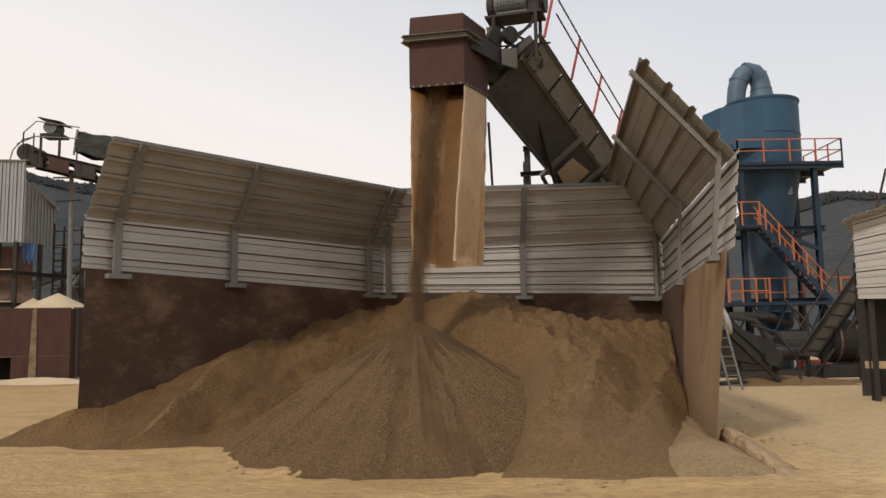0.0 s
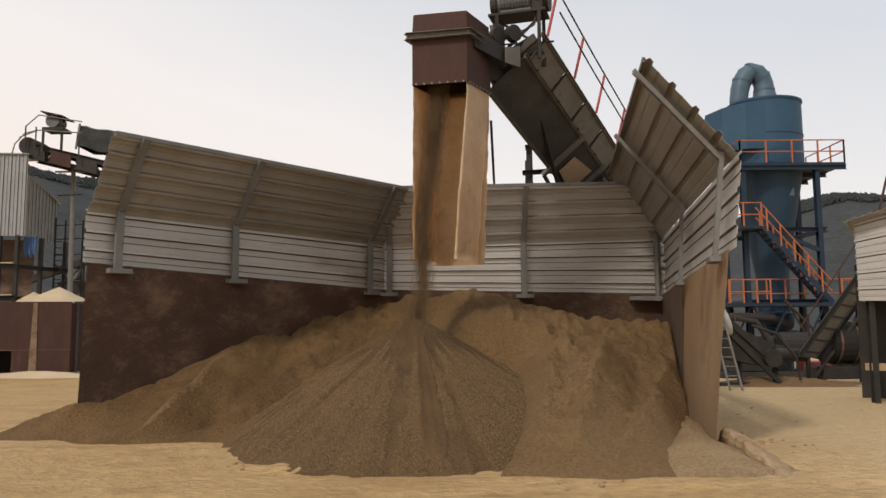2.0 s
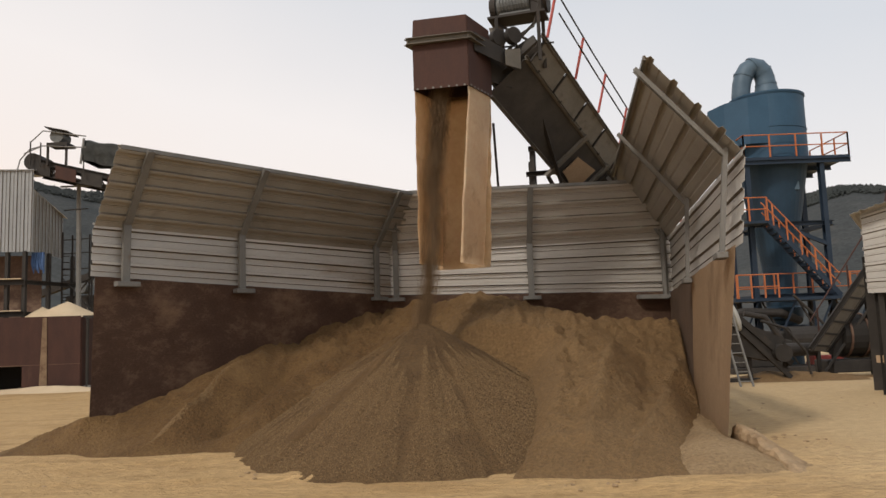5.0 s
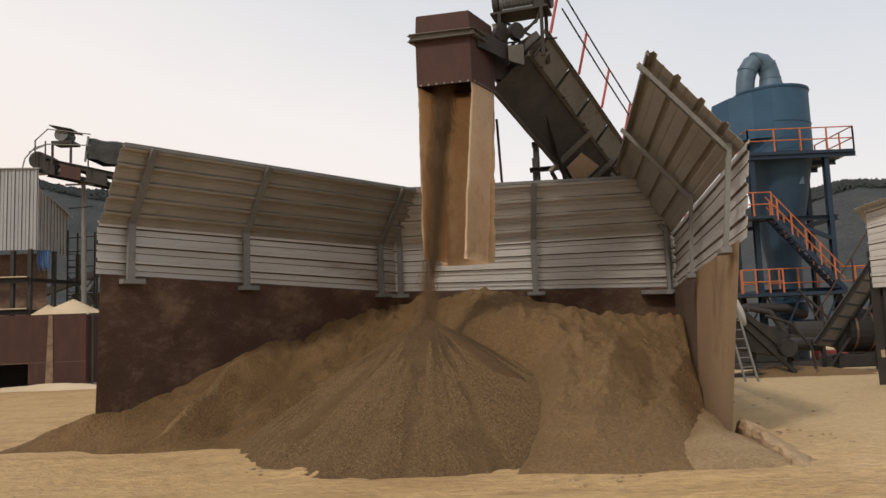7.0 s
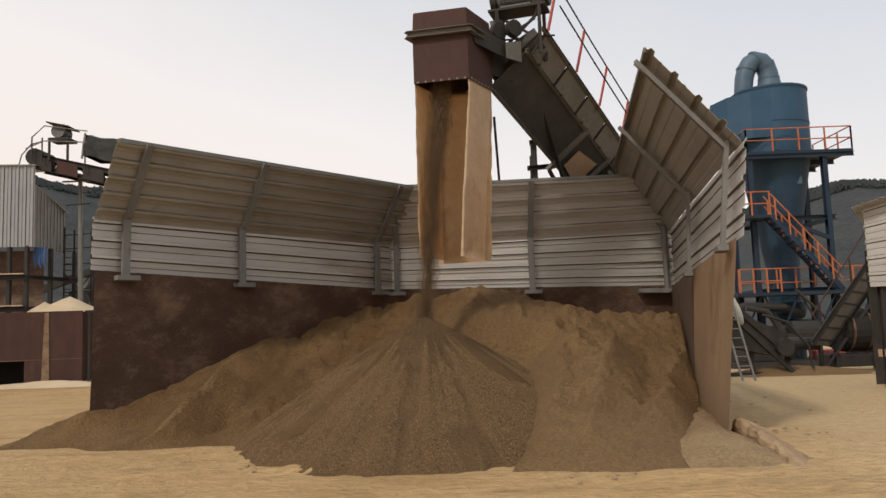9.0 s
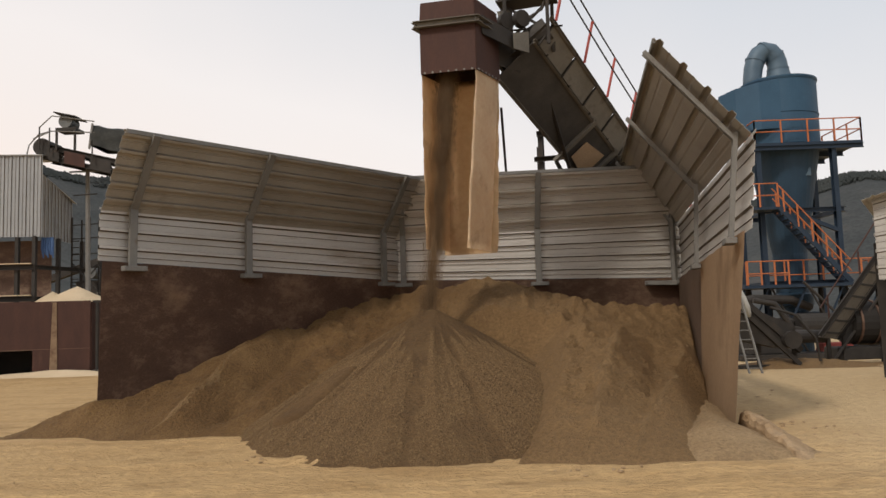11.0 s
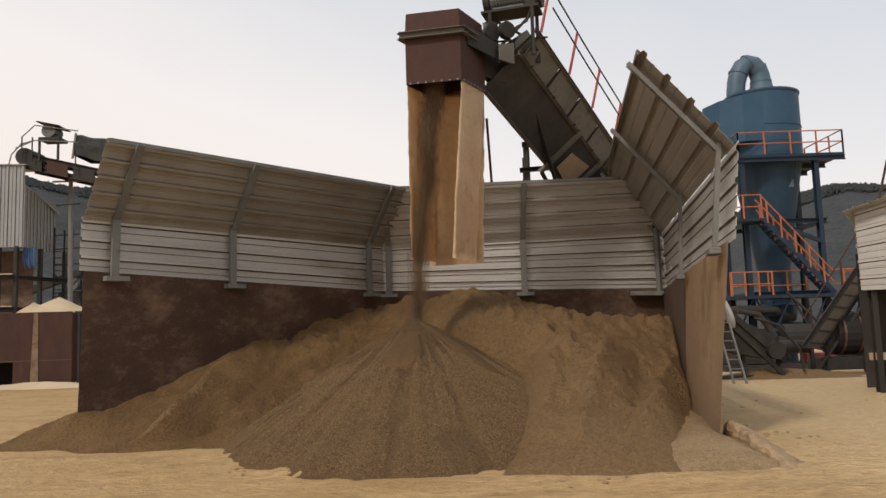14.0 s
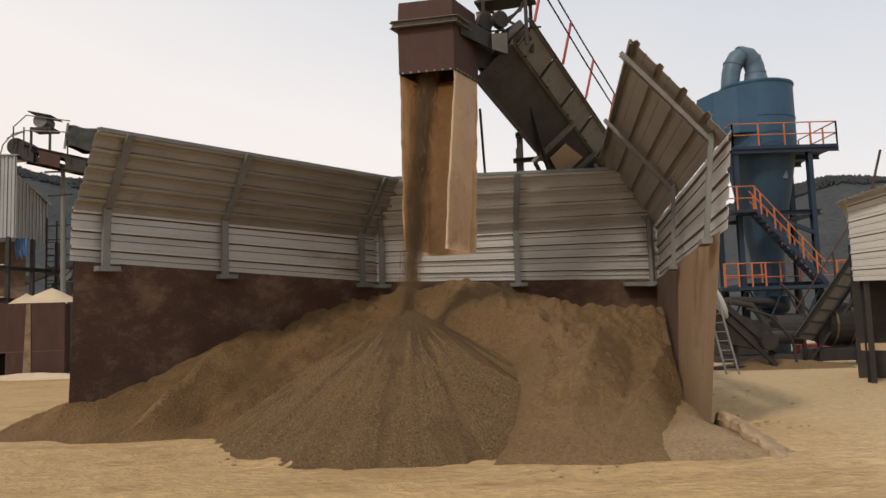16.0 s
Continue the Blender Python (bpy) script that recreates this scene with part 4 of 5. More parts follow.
part("lower_deck", box((18.2, 40.9, 3.3), (7.2, 2.6, 0.16)), "navy", tower)
railing(tower, [(14.8, 39.7, 3.35), (16.9, 39.7, 3.35)], gap=0.8)
railing(tower, [(15.6, 42.0, 3.35), (21.8, 42.0, 3.35)], h=1.4, gap=1.0)
railing(tower, [(20.6, 39.7, 3.35), (21.8, 39.7, 3.35), (21.8, 42.0, 3.35)], gap=0.8)
part("rotary_valve", tube([TC + V((-0.8, -1.0, 1.4)), TC + V((0.9, -1.0, 1.4))], 0.55, 16), "navy", tower)
part("hatch", box((19.3, 42.03, 9.6), (0.35, 0.14, 0.45), bevel=0.02), "pipe", tower)

# ---- right-hand shed ----
shed_r = thing("sheet_shed", (11.9, 21.6, 0), "shed of dusty ribbed sheets on rusty steel posts", "shed")
A, B = V((11.66, 21.6, 0)), V((15.3, 18.6, 0))
wo = V((-(B - A).y, (B - A).x, 0)).normalized() * -1
if wo.dot(V((0, -1, 0))) < 0:
    wo = -wo
part("ribbed_sheet", ribbed(A + UP * 2.85, B + UP * 2.7, A + UP * 5.1, B + UP * 6.2, wo, 0.42, seed=31), "sheet", shed_r)
part("ribbed_sheet", ribbed(A + UP * 2.85, A + V((2.8, 4.0, 2.85)), A + UP * 5.1, A + V((2.8, 4.0, 5.1)), V((-1, 0.7, 0)), 0.42, seed=32), "sheet", shed_r)
part("roof_sheet", ribbed(A + V((-0.45, -0.25, 5.05)), A + V((2.3, 4.2, 5.05)), B + V((-0.2, -0.3, 6.3)), B + V((3.0, 4.2, 6.3)), UP, 0.4, seed=33), "sheet", shed_r)
for f in (0.06, 0.5, 0.98):
    p = A.lerp(B, f) - wo * 0.25
    part("post", channel(p, p + UP * 5, 0.14, 0.2, 0.02), "steel", shed_r)
part("back_plate", slab((A - wo * 1.2 + V((0.1, 0.8, 0)), B - wo * 1.2, B - wo * 1.2 + UP * 4, A - wo * 1.2 + V((0.1, 0.8, 4))), 0.04), "steel", shed_r)
part("kick_plate", slab((A - wo * 0.3 + UP * 0.9, B - wo * 0.3 + UP * 0.9, B - wo * 0.3 + UP * 1.1, A - wo * 0.3 + UP * 1.1), 0.05), "rust_dusty", shed_r)
part("roof_strut", bar((12.5, 21.9, 5.25), (13.15, 22.3, 6.7), 0.05, 0.05), "rust_red", shed_r)

# ---- inclined ladder-like conveyor by the shed ----
incl = thing("inclined_conveyor", (14.2, 30, 0), "dark inclined conveyor with ladder-like cross bars", "conveyor")
i0, i1, iw = V((13.75, 30.0, 1.0)), V((17.0, 30.0, 5.1)), V((1.0, 0.7, -0.1))
part("tray", slab((i0, i1, i1 + iw, i0 + iw), 0.05), "cover", incl)
for o in (V((0, -0.05, 0.05)), iw):
    part("side_beam", channel(i0 + o, i1 + o, 0.08, 0.2, 0.02), "steel", incl)
for k in range(9):
    c = i0.lerp(i1, (k + 0.3) / 9) + UP * 0.06
    part("cross_bar", bar(c, c + iw, 0.09, 0.08), "steel", incl)
for x, h in ((15.1, 2.4), (16.6, 4.0), (14.5, 1.6)):
    part("leg", channel((x, 30.8, -0.2), (x, 30.8, h), 0.1, 0.16, 0.02), "steel", incl)
# drum coloured near black to paint in the darkness under the conveyor
part("under_drum", tube([(15.4, 31.4, 1.5), (15.5, 31.4, 1.5), (18.0, 31.4, 1.5), (18.1, 31.4, 1.5)], [0.7, 0.85, 0.85, 0.7], 20), "shade_black", incl)
for k in range(4):
    part("drum_band", tube([(15.7 + k * 0.7, 31.4, 1.5), (15.78 + k * 0.7, 31.4, 1.5)], 0.9, 20), "rust", incl)
part("skid", box((16.4, 31.4, 0.3), (3.2, 1.2, 0.5), bevel=0.04), "steel", incl)
part("brace", bar((14.6, 30.7, 0.1), (16.6, 30.7, 2.6), 0.08, 0.08), "steel", incl)
part("hand_rail", tube([i0 + V((0.1, 0, 1.1)), i1 + V((0.1, 0, 1.5))], 0.03, 6), "rust_red", incl)
for f in (0.1, 0.5, 0.9):
    c = i0.lerp(i1, f) + V((0.1, 0, 0.1))
    part("rail_post", bar(c, c + UP * 1.1, 0.05, 0.05), "rust_red", incl)

# ---- clutter behind the right wall ----
hop = thing("feed_hopper", (11.2, 30, 0), "dark steel feed hopper on legs with white sacking", "hopper")
part("hopper_bin", slab((V((9.4, 29.2, 1.2)), V((11.6, 29.4, 0.7)), V((12.2, 29.6, 1.5)), V((9.4, 29.2, 2.7))), 0.9), "steel", hop)
for k in range(5):
    part("stiffener", bar((9.6 + 0.5 * k, 29.12 + 0.05 * k, 1.15 - 0.1 * k), (9.6 + 0.58 * k, 29.12 + 0.05 * k, 2.7 - 0.24 * k), 0.05, 0.08), "rust", hop)
part("hopper_arm", bar((9.8, 28.4, 3.0), (12.4, 28.6, 0.6), 0.18, 0.22), "steel", hop)
part("hopper_arm", bar((10.2, 28.3, 2.2), (12.3, 28.5, 0.1), 0.12, 0.16), "steel", hop)
part("roller", tube([(12.0, 28.2, 1.0), (12.0, 29.4, 1.0)], 0.32, 16), "steel", hop)
part("screw_pipe", tube([(12.2, 29.6, 1.1), (14.4, 31.0, 1.0)], 0.26, 14), "steel", hop)
part("hose", tube([(11.4, 28.6, 2.2), (12.2, 28.4, 1.9), (12.9, 28.4, 1.0), (13.0, 28.4, 0.2)], 0.05, 8), "steel", hop)
for x in (9.7, 11.0, 12.3):
    part("leg", channel((x, 28.8, -0.15), (x, 28.8, 1.5), 0.1, 0.16, 0.02), "steel", hop)
part("base_beam", box((11.0, 28.8, 0.0), (3.0, 0.22, 0.22)), "steel", hop)
bm = bmesh.new()
bmesh.ops.create_icosphere(bm, subdivisions=3, radius=1.0)
for v in bm.verts:
    n = 1 + 0.22 * fbm(v.co.x * 2, v.co.y * 2 + v.co.z * 3, 1.0, 3)
    v.co = V((10.2 + v.co.x * 0.2 * n + v.co.z * -0.32, 28.3 + v.co.y * 0.3 * n, 2.6 + v.co.z * 0.75 * n))
part("sacking", bm, "white", hop, "white sacking wrapped over the frame", smooth=True)

ladder = thing("ladder", (9.9, 26.0, 0), "grey steel ladder leaning on the machinery", "ladder")
for o in (0, 0.42):
    part("stile", bar((9.55 + o, 26.0, -0.05), (9.42 + o, 28.0, 3.9), 0.05, 0.07), "post", ladder)
for k in range(12):
    f = (k + 0.6) / 12.5
    part("rung", tube([(9.55 - 0.13 * f, 26.0 + 2 * f, 3.9 * f), (9.97 - 0.13 * f, 26.0 + 2 * f, 3.9 * f)], 0.02, 6), "post", ladder)

press = thing("pump_unit", (16.4, 38.5, -0.3), "dark machinery with pipes at the tower foot", "machine")
part("housing", box((15.0, 38.5, 0.8), (2.4, 1.6, 1.8), 4, bevel=0.12), "steel", press)
part("drum", tube([(16.4, 38.0, 1.3), (18.4, 38.0, 1.3)], 0.6, 18), "steel", press)
part("pipe", tube([(14.2, 37.6, 2.6), (15.2, 37.6, 2.4), (16.0, 37.6, 1.2), (18.6, 37.6, 0.6)], 0.14, 10), "steel", press)
part("pipe", tube([(16.5, 37.2, 3.4), (18.2, 37.2, 1.6), (18.6, 37.2, 0.9)], 0.07, 8), "steel", press)
part("base_frame", box((16.6, 38.3, -0.15), (6.6, 2.2, 0.25)), "steel", press)
for k, (x, y, r, h) in enumerate(((14.6, 41.8, 0.10, 3.3), (15.6, 41.9, 0.16, 3.3), (16.9, 42.3, 0.10, 3.2), (19.6, 42.2, 0.14, 3.3), (20.4, 41.6, 0.10, 3.2), (21.4, 41.9, 0.18, 3.2))):
    part("riser_pipe", tube([(x, y, -0.4), (x, y, h)], r, 10), "steel", press)
part("tank", tube([(19.8, 40.6, 0.9), (19.9, 40.6, 0.9), (21.8, 40.6, 0.9), (21.9, 40.6, 0.9)], [0.6, 0.8, 0.8, 0.6], 20), "steel", press)
part("tank", tube([(14.4, 40.4, -0.3), (14.4, 40.4, 2.2), (14.4, 40.4, 2.5)], [0.8, 0.8, 0.5], 20), "steel", press)
part("duct_run", tube([(13.4, 39.6, 2.4), (15.0, 39.6, 2.7), (17.0, 40.0, 2.6), (18.4, 41.0, 2.2)], 0.22, 12), "steel", press)
for k in range(4):
    part("brace", bar((14.2 + 1.9 * k, 39.9, -0.2), (15.9 + 1.9 * k, 39.9, 3.2), 0.08, 0.08), "navy", press)
    part("brace", bar((15.9 + 1.9 * k, 40.0, -0.2), (14.2 + 1.9 * k, 40.0, 3.2), 0.08, 0.08), "steel", press)
red = thing("red_crate", (18.6, 39.4, -0.3), "red crate beside the tower foot", "crate")
part("crate_body", box((18.6, 39.0, 0.05), (1.5, 0.8, 0.7), bevel=0.03), "red", red)
for k in range(4):
    part("crate_slat", box((18.6, 38.58, -0.18 + k * 0.17), (1.5, 0.03, 0.06)), "red", red)
def drift_z(x, y):
    return 0.42 - 0.32 * math.hypot((x - 12.5) * 0.3, (y - 29.5) * 0.8) + 0.22 * fbm(x, y, 0.9, 3) - 0.1


drift = new("sand_drift", sheet_mesh("sand_drift", list(np.arange(8.6, 17.2, 0.12)), list(np.arange(27.2, 32.2, 0.12)), drift_z, "sand", keep=lambda x, y: drift_z(x, y) > -0.2))
tagged(drift, "dark sand drifted round the machinery's feet", "sand drift", kind="stuff")

# ---- left-hand plant ----
plant = thing("batching_shed", (-22, 36, 0), "grey ribbed metal shed on rusty steel posts", "shed")


def upright(p0, p1, z0, z1, out, seed, z2=None):
    """Cladding with upright ribs from p0 to p1."""
    p0, p1 = V(p0), V(p1)
    z2 = z1 if z2 is None else z2
    return ribbed(p0 + UP * z0, p0 + UP * z1, p1 + UP * z0, p1 + UP * z2, out, 0.34, depth=0.05, seed=seed, sag=0.005)


part("cladding", upright((-25.5, 35.2, 0), (-19.85, 36.0, 0), 6.7, 10.62, (0, -1, 0), 41), "clad", plant)
part("cladding", upright((-19.85, 36.0, 0), (-20.05, 39.2, 0), 6.7, 9.65, (1, 0, 0), 42, 9.0), "clad", plant)
part("roof_sheet", slab((V((-25.5, 35.1, 10.62)), V((-19.8, 35.9, 10.62)), V((-20.4, 40, 11.2)), V((-26, 40, 11.2))), 0.05), "clad", plant)
part("lean_to_roof", slab((V((-19.9, 35.95, 9.75)), V((-19.85, 39.3, 8.75)), V((-20.9, 39.6, 9.2)), V((-20.3, 36.0, 9.95))), 0.04), "clad", plant)
for x, y in ((-25.0, 35.4), (-22.2, 35.8), (-20.9, 35.95), (-20.1, 36.0), (-19.3, 39.0), (-19.7, 37.4)):
    part("post", channel((x, y, 3.4), (x, y, 6.75), 0.14, 0.2, 0.02), "steel", plant)
for z in (5.25, 3.75):
    part("cross_beam", channel((-25.4, 35.3, z), (-20.1, 35.95, z), 0.12, 0.24, 0.02), "steel", plant)
    part("cross_beam", channel((-20.1, 36.0, z), (-19.2, 39.1, z), 0.12, 0.2, 0.02), "steel", plant)
    part("dust_ledge", box((-22.8, 35.5, z + 0.16), (5.2, 0.2, 0.05), 7), "pale_sand", plant, "dry sand lying on the beam")
part("back_plate", slab((V((-25.4, 37.2, 3.4)), V((-20.2, 37.6, 3.4)), V((-20.2, 37.6, 6.7)), V((-25.4, 37.2, 6.7))), 0.04), "rust", plant)
bm = bmesh.new()
for k in range(5):
    tube([(-20.0 + 0.12 * k, 36.4, 6.7), (-20.02 + 0.12 * k, 36.4, 6.2 - 0.12 * (k % 3)), (-19.97 + 0.12 * k, 36.42, 5.7 + 0.15 * (k % 2))], [0.07, 0.09, 0.03], 6, bm)
part("hanging_rag", bm, "blue_rag", plant, "torn blue rag hanging under the cladding")

bin_l = thing("side_bin", (-21, 35, 0), "rusty steel storage bin with a dark opening", "bin")
o0, o1 = V((-26, 34.0, 0)), V((-17.05, 35.2, 0))
od = (o1 - o0).normalized()
OW = 0.722  # share of the front taken by the opening's far edge


def ob(f, z):
    return o0.lerp(o1, f) + UP * z


part("front_plate", slab((ob(0, 1.38), ob(1, 1.38), ob(1, 3.55), ob(0, 3.55)), 0.05), "rust_red", bin_l)
part("front_plate", slab((ob(OW, -0.1), ob(1, -0.1), ob(1, 1.36), ob(OW, 1.36)), 0.05), "rust_red", bin_l)
part("front_plate", slab((ob(0, -0.1), ob(OW - 0.28, -0.1), ob(OW - 0.28, 1.36), ob(0, 1.36)), 0.05), "rust_red", bin_l)
part("side_plate", slab((o1 + UP * -0.1, o1 + V((0.2, 3.5, -0.1)), o1 + V((0.2, 3.5, 3.5)), o1 + UP * 3.5), 0.05), "rust_red", bin_l)
# black plate paints the dark inside of the opening
part("inner_plate", slab((ob(0, -0.1) + V((0, 2.4, 0)), ob(1, -0.1) + V((0, 2.4, 0)), ob(1, 3.4) + V((0, 2.4, 0)), ob(0, 3.4) + V((0, 2.4, 0))), 0.05), "shade_black", bin_l)
part("top_plate", slab((ob(0, 3.42), ob(1, 3.42), ob(1, 3.42) + V((0.2, 3.4, 0)), ob(0, 3.42) + V((0.2, 3.4, 0))), 0.03), "rust_red", bin_l)
part("seam_strip", bar(ob(0, 1.37) - V((0, 0.03, 0)), ob(1, 1.37) - V((0, 0.03, 0)), 0.04, 0.06), "rust", bin_l)
part("foot_strip", bar(ob(OW, 0.55) - V((0, 0.03, 0)), ob(1, 0.75) - V((0, 0.03, 0)), 0.04, 0.05), "rust_dusty", bin_l)
part("spill_streak", slab((ob(0.805, 0.1) - V((0, 0.07, 0)), ob(0.845, 0.1) - V((0, 0.07, 0)), ob(0.838, 3.5) - V((0, 0.07, 0)), ob(0.818, 3.5) - V((0, 0.07, 0))), 0.012), "streak", bin_l, "sand streak down the plate")
for x in (0.25, 0.75):
    part("side_post", channel(o1 + V((x, 0.2, 0)), o1 + V((x, 0.2, 3.5)), 0.08, 0.12, 0.012), "steel", bin_l)
part("side_bar", bar(o1 + V((0, 0.2, 3.5)), o1 + V((1.3, 0.2, 3.5)), 0.1, 0.12), "steel", bin_l)
part("side_bar", bar(o1 + V((0, 0.2, 0.3)), o1 + V((1.1, 0.2, 0.35)), 0.1, 0.12), "post", bin_l)


def heap_z(x, y):
    r = math.hypot(x + 18.5, (y - 36.8) * 0.95)
    return max(4.35 - 0.52 * r, 4.1 - 0.6 * math.hypot(x + 19.6, y - 36.6)) + 0.06 * fbm(x, y, 2, 3)


heap = new("sand_heap", sheet_mesh("sand_heap", list(np.arange(-20.2, -17.0, 0.1)), list(np.arange(34.6, 38.4, 0.1)), lambda x, y: max(3.44, heap_z(x, y)), "pale_sand", keep=lambda x, y: y > 35.15 + (x + 17.05) * 0.134))
tagged(heap, "heap of dry pale sand on the bin top", "sand heap", kind="stuff")


def foot_z(x, y):
    return 0.5 - 0.30 * math.hypot((x + 18.5) * 0.32, y - 34.9) + 0.08 * fbm(x, y, 0.8, 3)


spill = new("spilled_sand", sheet_mesh("spilled_sand", list(np.arange(-26, -13, 0.15)), list(np.arange(32.5, 34.9, 0.12)), foot_z, "pale_sand", keep=lambda x, y: foot_z(x, y) > -0.05 and y < 34.05 + (x + 26) * 0.134))
tagged(spill, "pale sand spilled along the foot of the bin", "sand spill", kind="stuff")

pole = thing("utility_pole", (-18.3, 37.6, 0), "grey concrete utility pole with a cross arm", "pole")
part("shaft", tube([(-18.3, 37.6, -0.1), (-18.45, 37.6, 10.4)], [0.13, 0.10], 12), "post", pole)
part("cross_arm", bar((-19.3, 37.5, 10.1), (-17.2, 37.5, 10.1), 0.08, 0.08), "post", pole)
part("cross_arm", bar((-19.1, 37.5, 8.9), (-17.9, 37.5, 8.95), 0.05, 0.05), "steel", pole)

tow = thing("scaffold_tower", (-18.6, 38.5, 0), "thin rusty steel scaffold with rungs", "scaffold")
for x in (-19.5, -18.6, -18.0):
    for y in (38.2, 39.2):
        part("standard", bar((x, y, 0), (x, y, 7.9 - 0.3 * (x > -18.3)), 0.07, 0.07), "steel", tow)
for z in (3.9, 4.6, 5.3, 6.0, 6.8, 7.5):
    part("ledger", bar((-19.5, 38.2, z), (-18.0, 38.2, z + 0.05), 0.05, 0.05), "steel", tow)
for z in np.arange(3.8, 7.0, 0.32):
    part("rung", bar((-19.5, 38.15, z), (-19.1, 38.15, z), 0.04, 0.04), "steel", tow)
part("diagonal", bar((-19.5, 38.2, 3.9), (-18.0, 38.2, 5.6), 0.05, 0.05), "steel", tow)
part("diagonal", bar((-18.0, 38.2, 3.9), (-19.5, 38.2, 5.6), 0.05, 0.05), "steel", tow)

yardm = thing("far_machinery", (-19, 48, 0), "dull grey machinery and pipes in the far yard", "machine")
part("frame", box((-22.4, 48, 4.6), (3.0, 1.5, 1.4), bevel=0.1), "steel", yardm)
part("lower_frame", box((-22.0, 48, 2.0), (4.0, 1.5, 3.6), bevel=0.1), "cover", yardm)
part("conveyor_arm", bar((-26, 47, 5.2), (-20.5, 47, 7.0), 0.5, 0.4), "steel", yardm)
for k in range(5):
    part("pipe", tube([(-23.8 + k * 0.8, 46.8, 0), (-23.8 + k * 0.8, 46.8, 4.5)], 0.12, 8), "post", yardm)
for k in range(3):
    part("roller", tube([(-22.6 + k * 1.1, 46.5, 5.7 + 0.3 * k), (-22.6 + k * 1.1, 47.4, 5.7 + 0.3 * k)], 0.35, 14), "motor", yardm)
part("white_tank", tube([(-20.6, 46.5, 3.6), (-20.6, 46.5, 4.8)], 0.6, 14), "white", yardm)

# ---- conveyor head beyond the left wall ----
lc = thing("far_conveyor", (-18, 36, 9), "rusty belt conveyor head with motor and tarpaulin cover", "conveyor")
K0, K1 = V((-20.35, 37, 11.15)), V((-14.0, 37, 9.55))
kd = (K1 - K0).normalized()
for y in (36.4, 37.8):
    for u in (0.12, -0.42):
        o = V((0, y - 37, u))
        part("chord", channel(K0 + o, K1 + o, 0.10, 0.24, 0.02), "steel", lc)
    for k in range(8):
        c = K0.lerp(K1, (k + 0.3) / 8) + V((0, y - 37, 0))
        part("lattice", bar(c + UP * 0.12, c + kd * 0.4 - UP * 0.42, 0.06, 0.06), "steel", lc)
for k in range(5):
    c0, c1 = K0.lerp(K1, k / 5 + 0.02), K0.lerp(K1, (k + 1) / 5 - 0.02)
    part("side_plate", slab((c0 + V((0, -0.72, -0.52)), c1 + V((0, -0.72, -0.52)), c1 + V((0, -0.72, 0.10)), c0 + V((0, -0.72, 0.10))), 0.02), "rust_red" if k % 2 else "steel", lc)
part("belt", slab((K0 + V((0, -0.6, 0.2)), K1 + V((0, -0.6, 0.2)), K1 + V((0, 0.6, 0.2)), K0 + V((0, 0.6, 0.2))), 0.03), "belt", lc)
part("under_tray", slab((K0 + V((0.3, -0.65, -0.45)), K1 + V((0, -0.65, -0.45)), K1 + V((0, 0.65, -0.45)), K0 + V((0.3, 0.65, -0.45))), 0.03), "steel", lc)
part("head_drum", tube([K0 + V((0.25, -0.7, 0.0)), K0 + V((0.25, 0.7, 0.0))], 0.42, 18), "steel", lc)
part("guard_arc", tube([K0 + V((-0.5, -0.7, -0.5)), K0 + V((-0.35, -0.7, 0.1)), K0 + V((0.1, -0.7, 0.6)), K0 + V((0.7, -0.7, 0.75))], 0.035, 6), "post", lc)
part("motor", tube([(-18.9, 36.2, 12.35), (-18.9, 37.0, 12.35)], 0.33, 16), "motor", lc)
part("motor_hood", slab((V((-19.4, 36.0, 12.75)), V((-18.3, 36.0, 12.5)), V((-18.3, 37.2, 12.5)), V((-19.4, 37.2, 12.75))), 0.05), "steel", lc)
part("motor_stand", box((-18.85, 36.6, 11.95), (1.0, 0.9, 0.14)), "steel", lc)
for x in (-19.3, -18.4):
    part("stand_leg", bar((x, 36.2, 10.9), (x, 36.2, 12.0), 0.09, 0.09), "steel", lc)
for x in (-20.1, -19.6, -17.5):
    part("rail_post", bar((x, 36.1, 11.0 - 0.25 * (x + 20.3)), (x, 36.1, 12.1 - 0.12 * (x + 20.3)), 0.05, 0.05), "steel", lc)
part("hand_rail", tube([(-20.1, 36.1, 12.05), (-19.5, 36.1, 12.6), (-17.4, 36.1, 12.25)], 0.03, 6), "post", lc)
part("hand_rail", tube([(-20.4, 36.1, 11.5), (-19.5, 36.1, 11.85), (-17.4, 36.1, 11.7)], 0.03, 6), "post", lc)
bm = bmesh.new()
g = []
for i in range(18):
    x = -17.6 + i * 0.22
    zr = 12.0 - 0.22 * (x + 17.6)
    row = []
    for j, (y, dz) in enumerate(((36.15, -0.95), (36.1, -0.5), (36.2, 0.05), (37.0, 0.28), (37.8, 0.0), (37.9, -0.9))):
        row.append(bm.verts.new((x, y - 0.10 * math.sin(i * 1.3 + j) * (j < 2), zr + dz + 0.05 * math.sin(i * 0.9 + j))))
    g.append(row)
for r0, r1 in zip(g, g[1:]):
    for j in range(5):
        bm.faces.new((r0[j], r0[j + 1], r1[j + 1], r1[j]))
bm.faces.new(g[0])
bmesh.ops.solidify(bm, geom=bm.faces[:], thickness=0.02)
part("tarpaulin", bm, "tarp", lc, "dark green-grey tarpaulin cover", smooth=True)
part("cover_frame", bar((-17.65, 36.1, 10.9), (-17.5, 36.1, 12.15), 0.08, 0.08), "post", lc)
part("support_leg", bar((-15.2, 37, 0), (-15.2, 37, 9.6), 0.25, 0.25), "steel", lc)

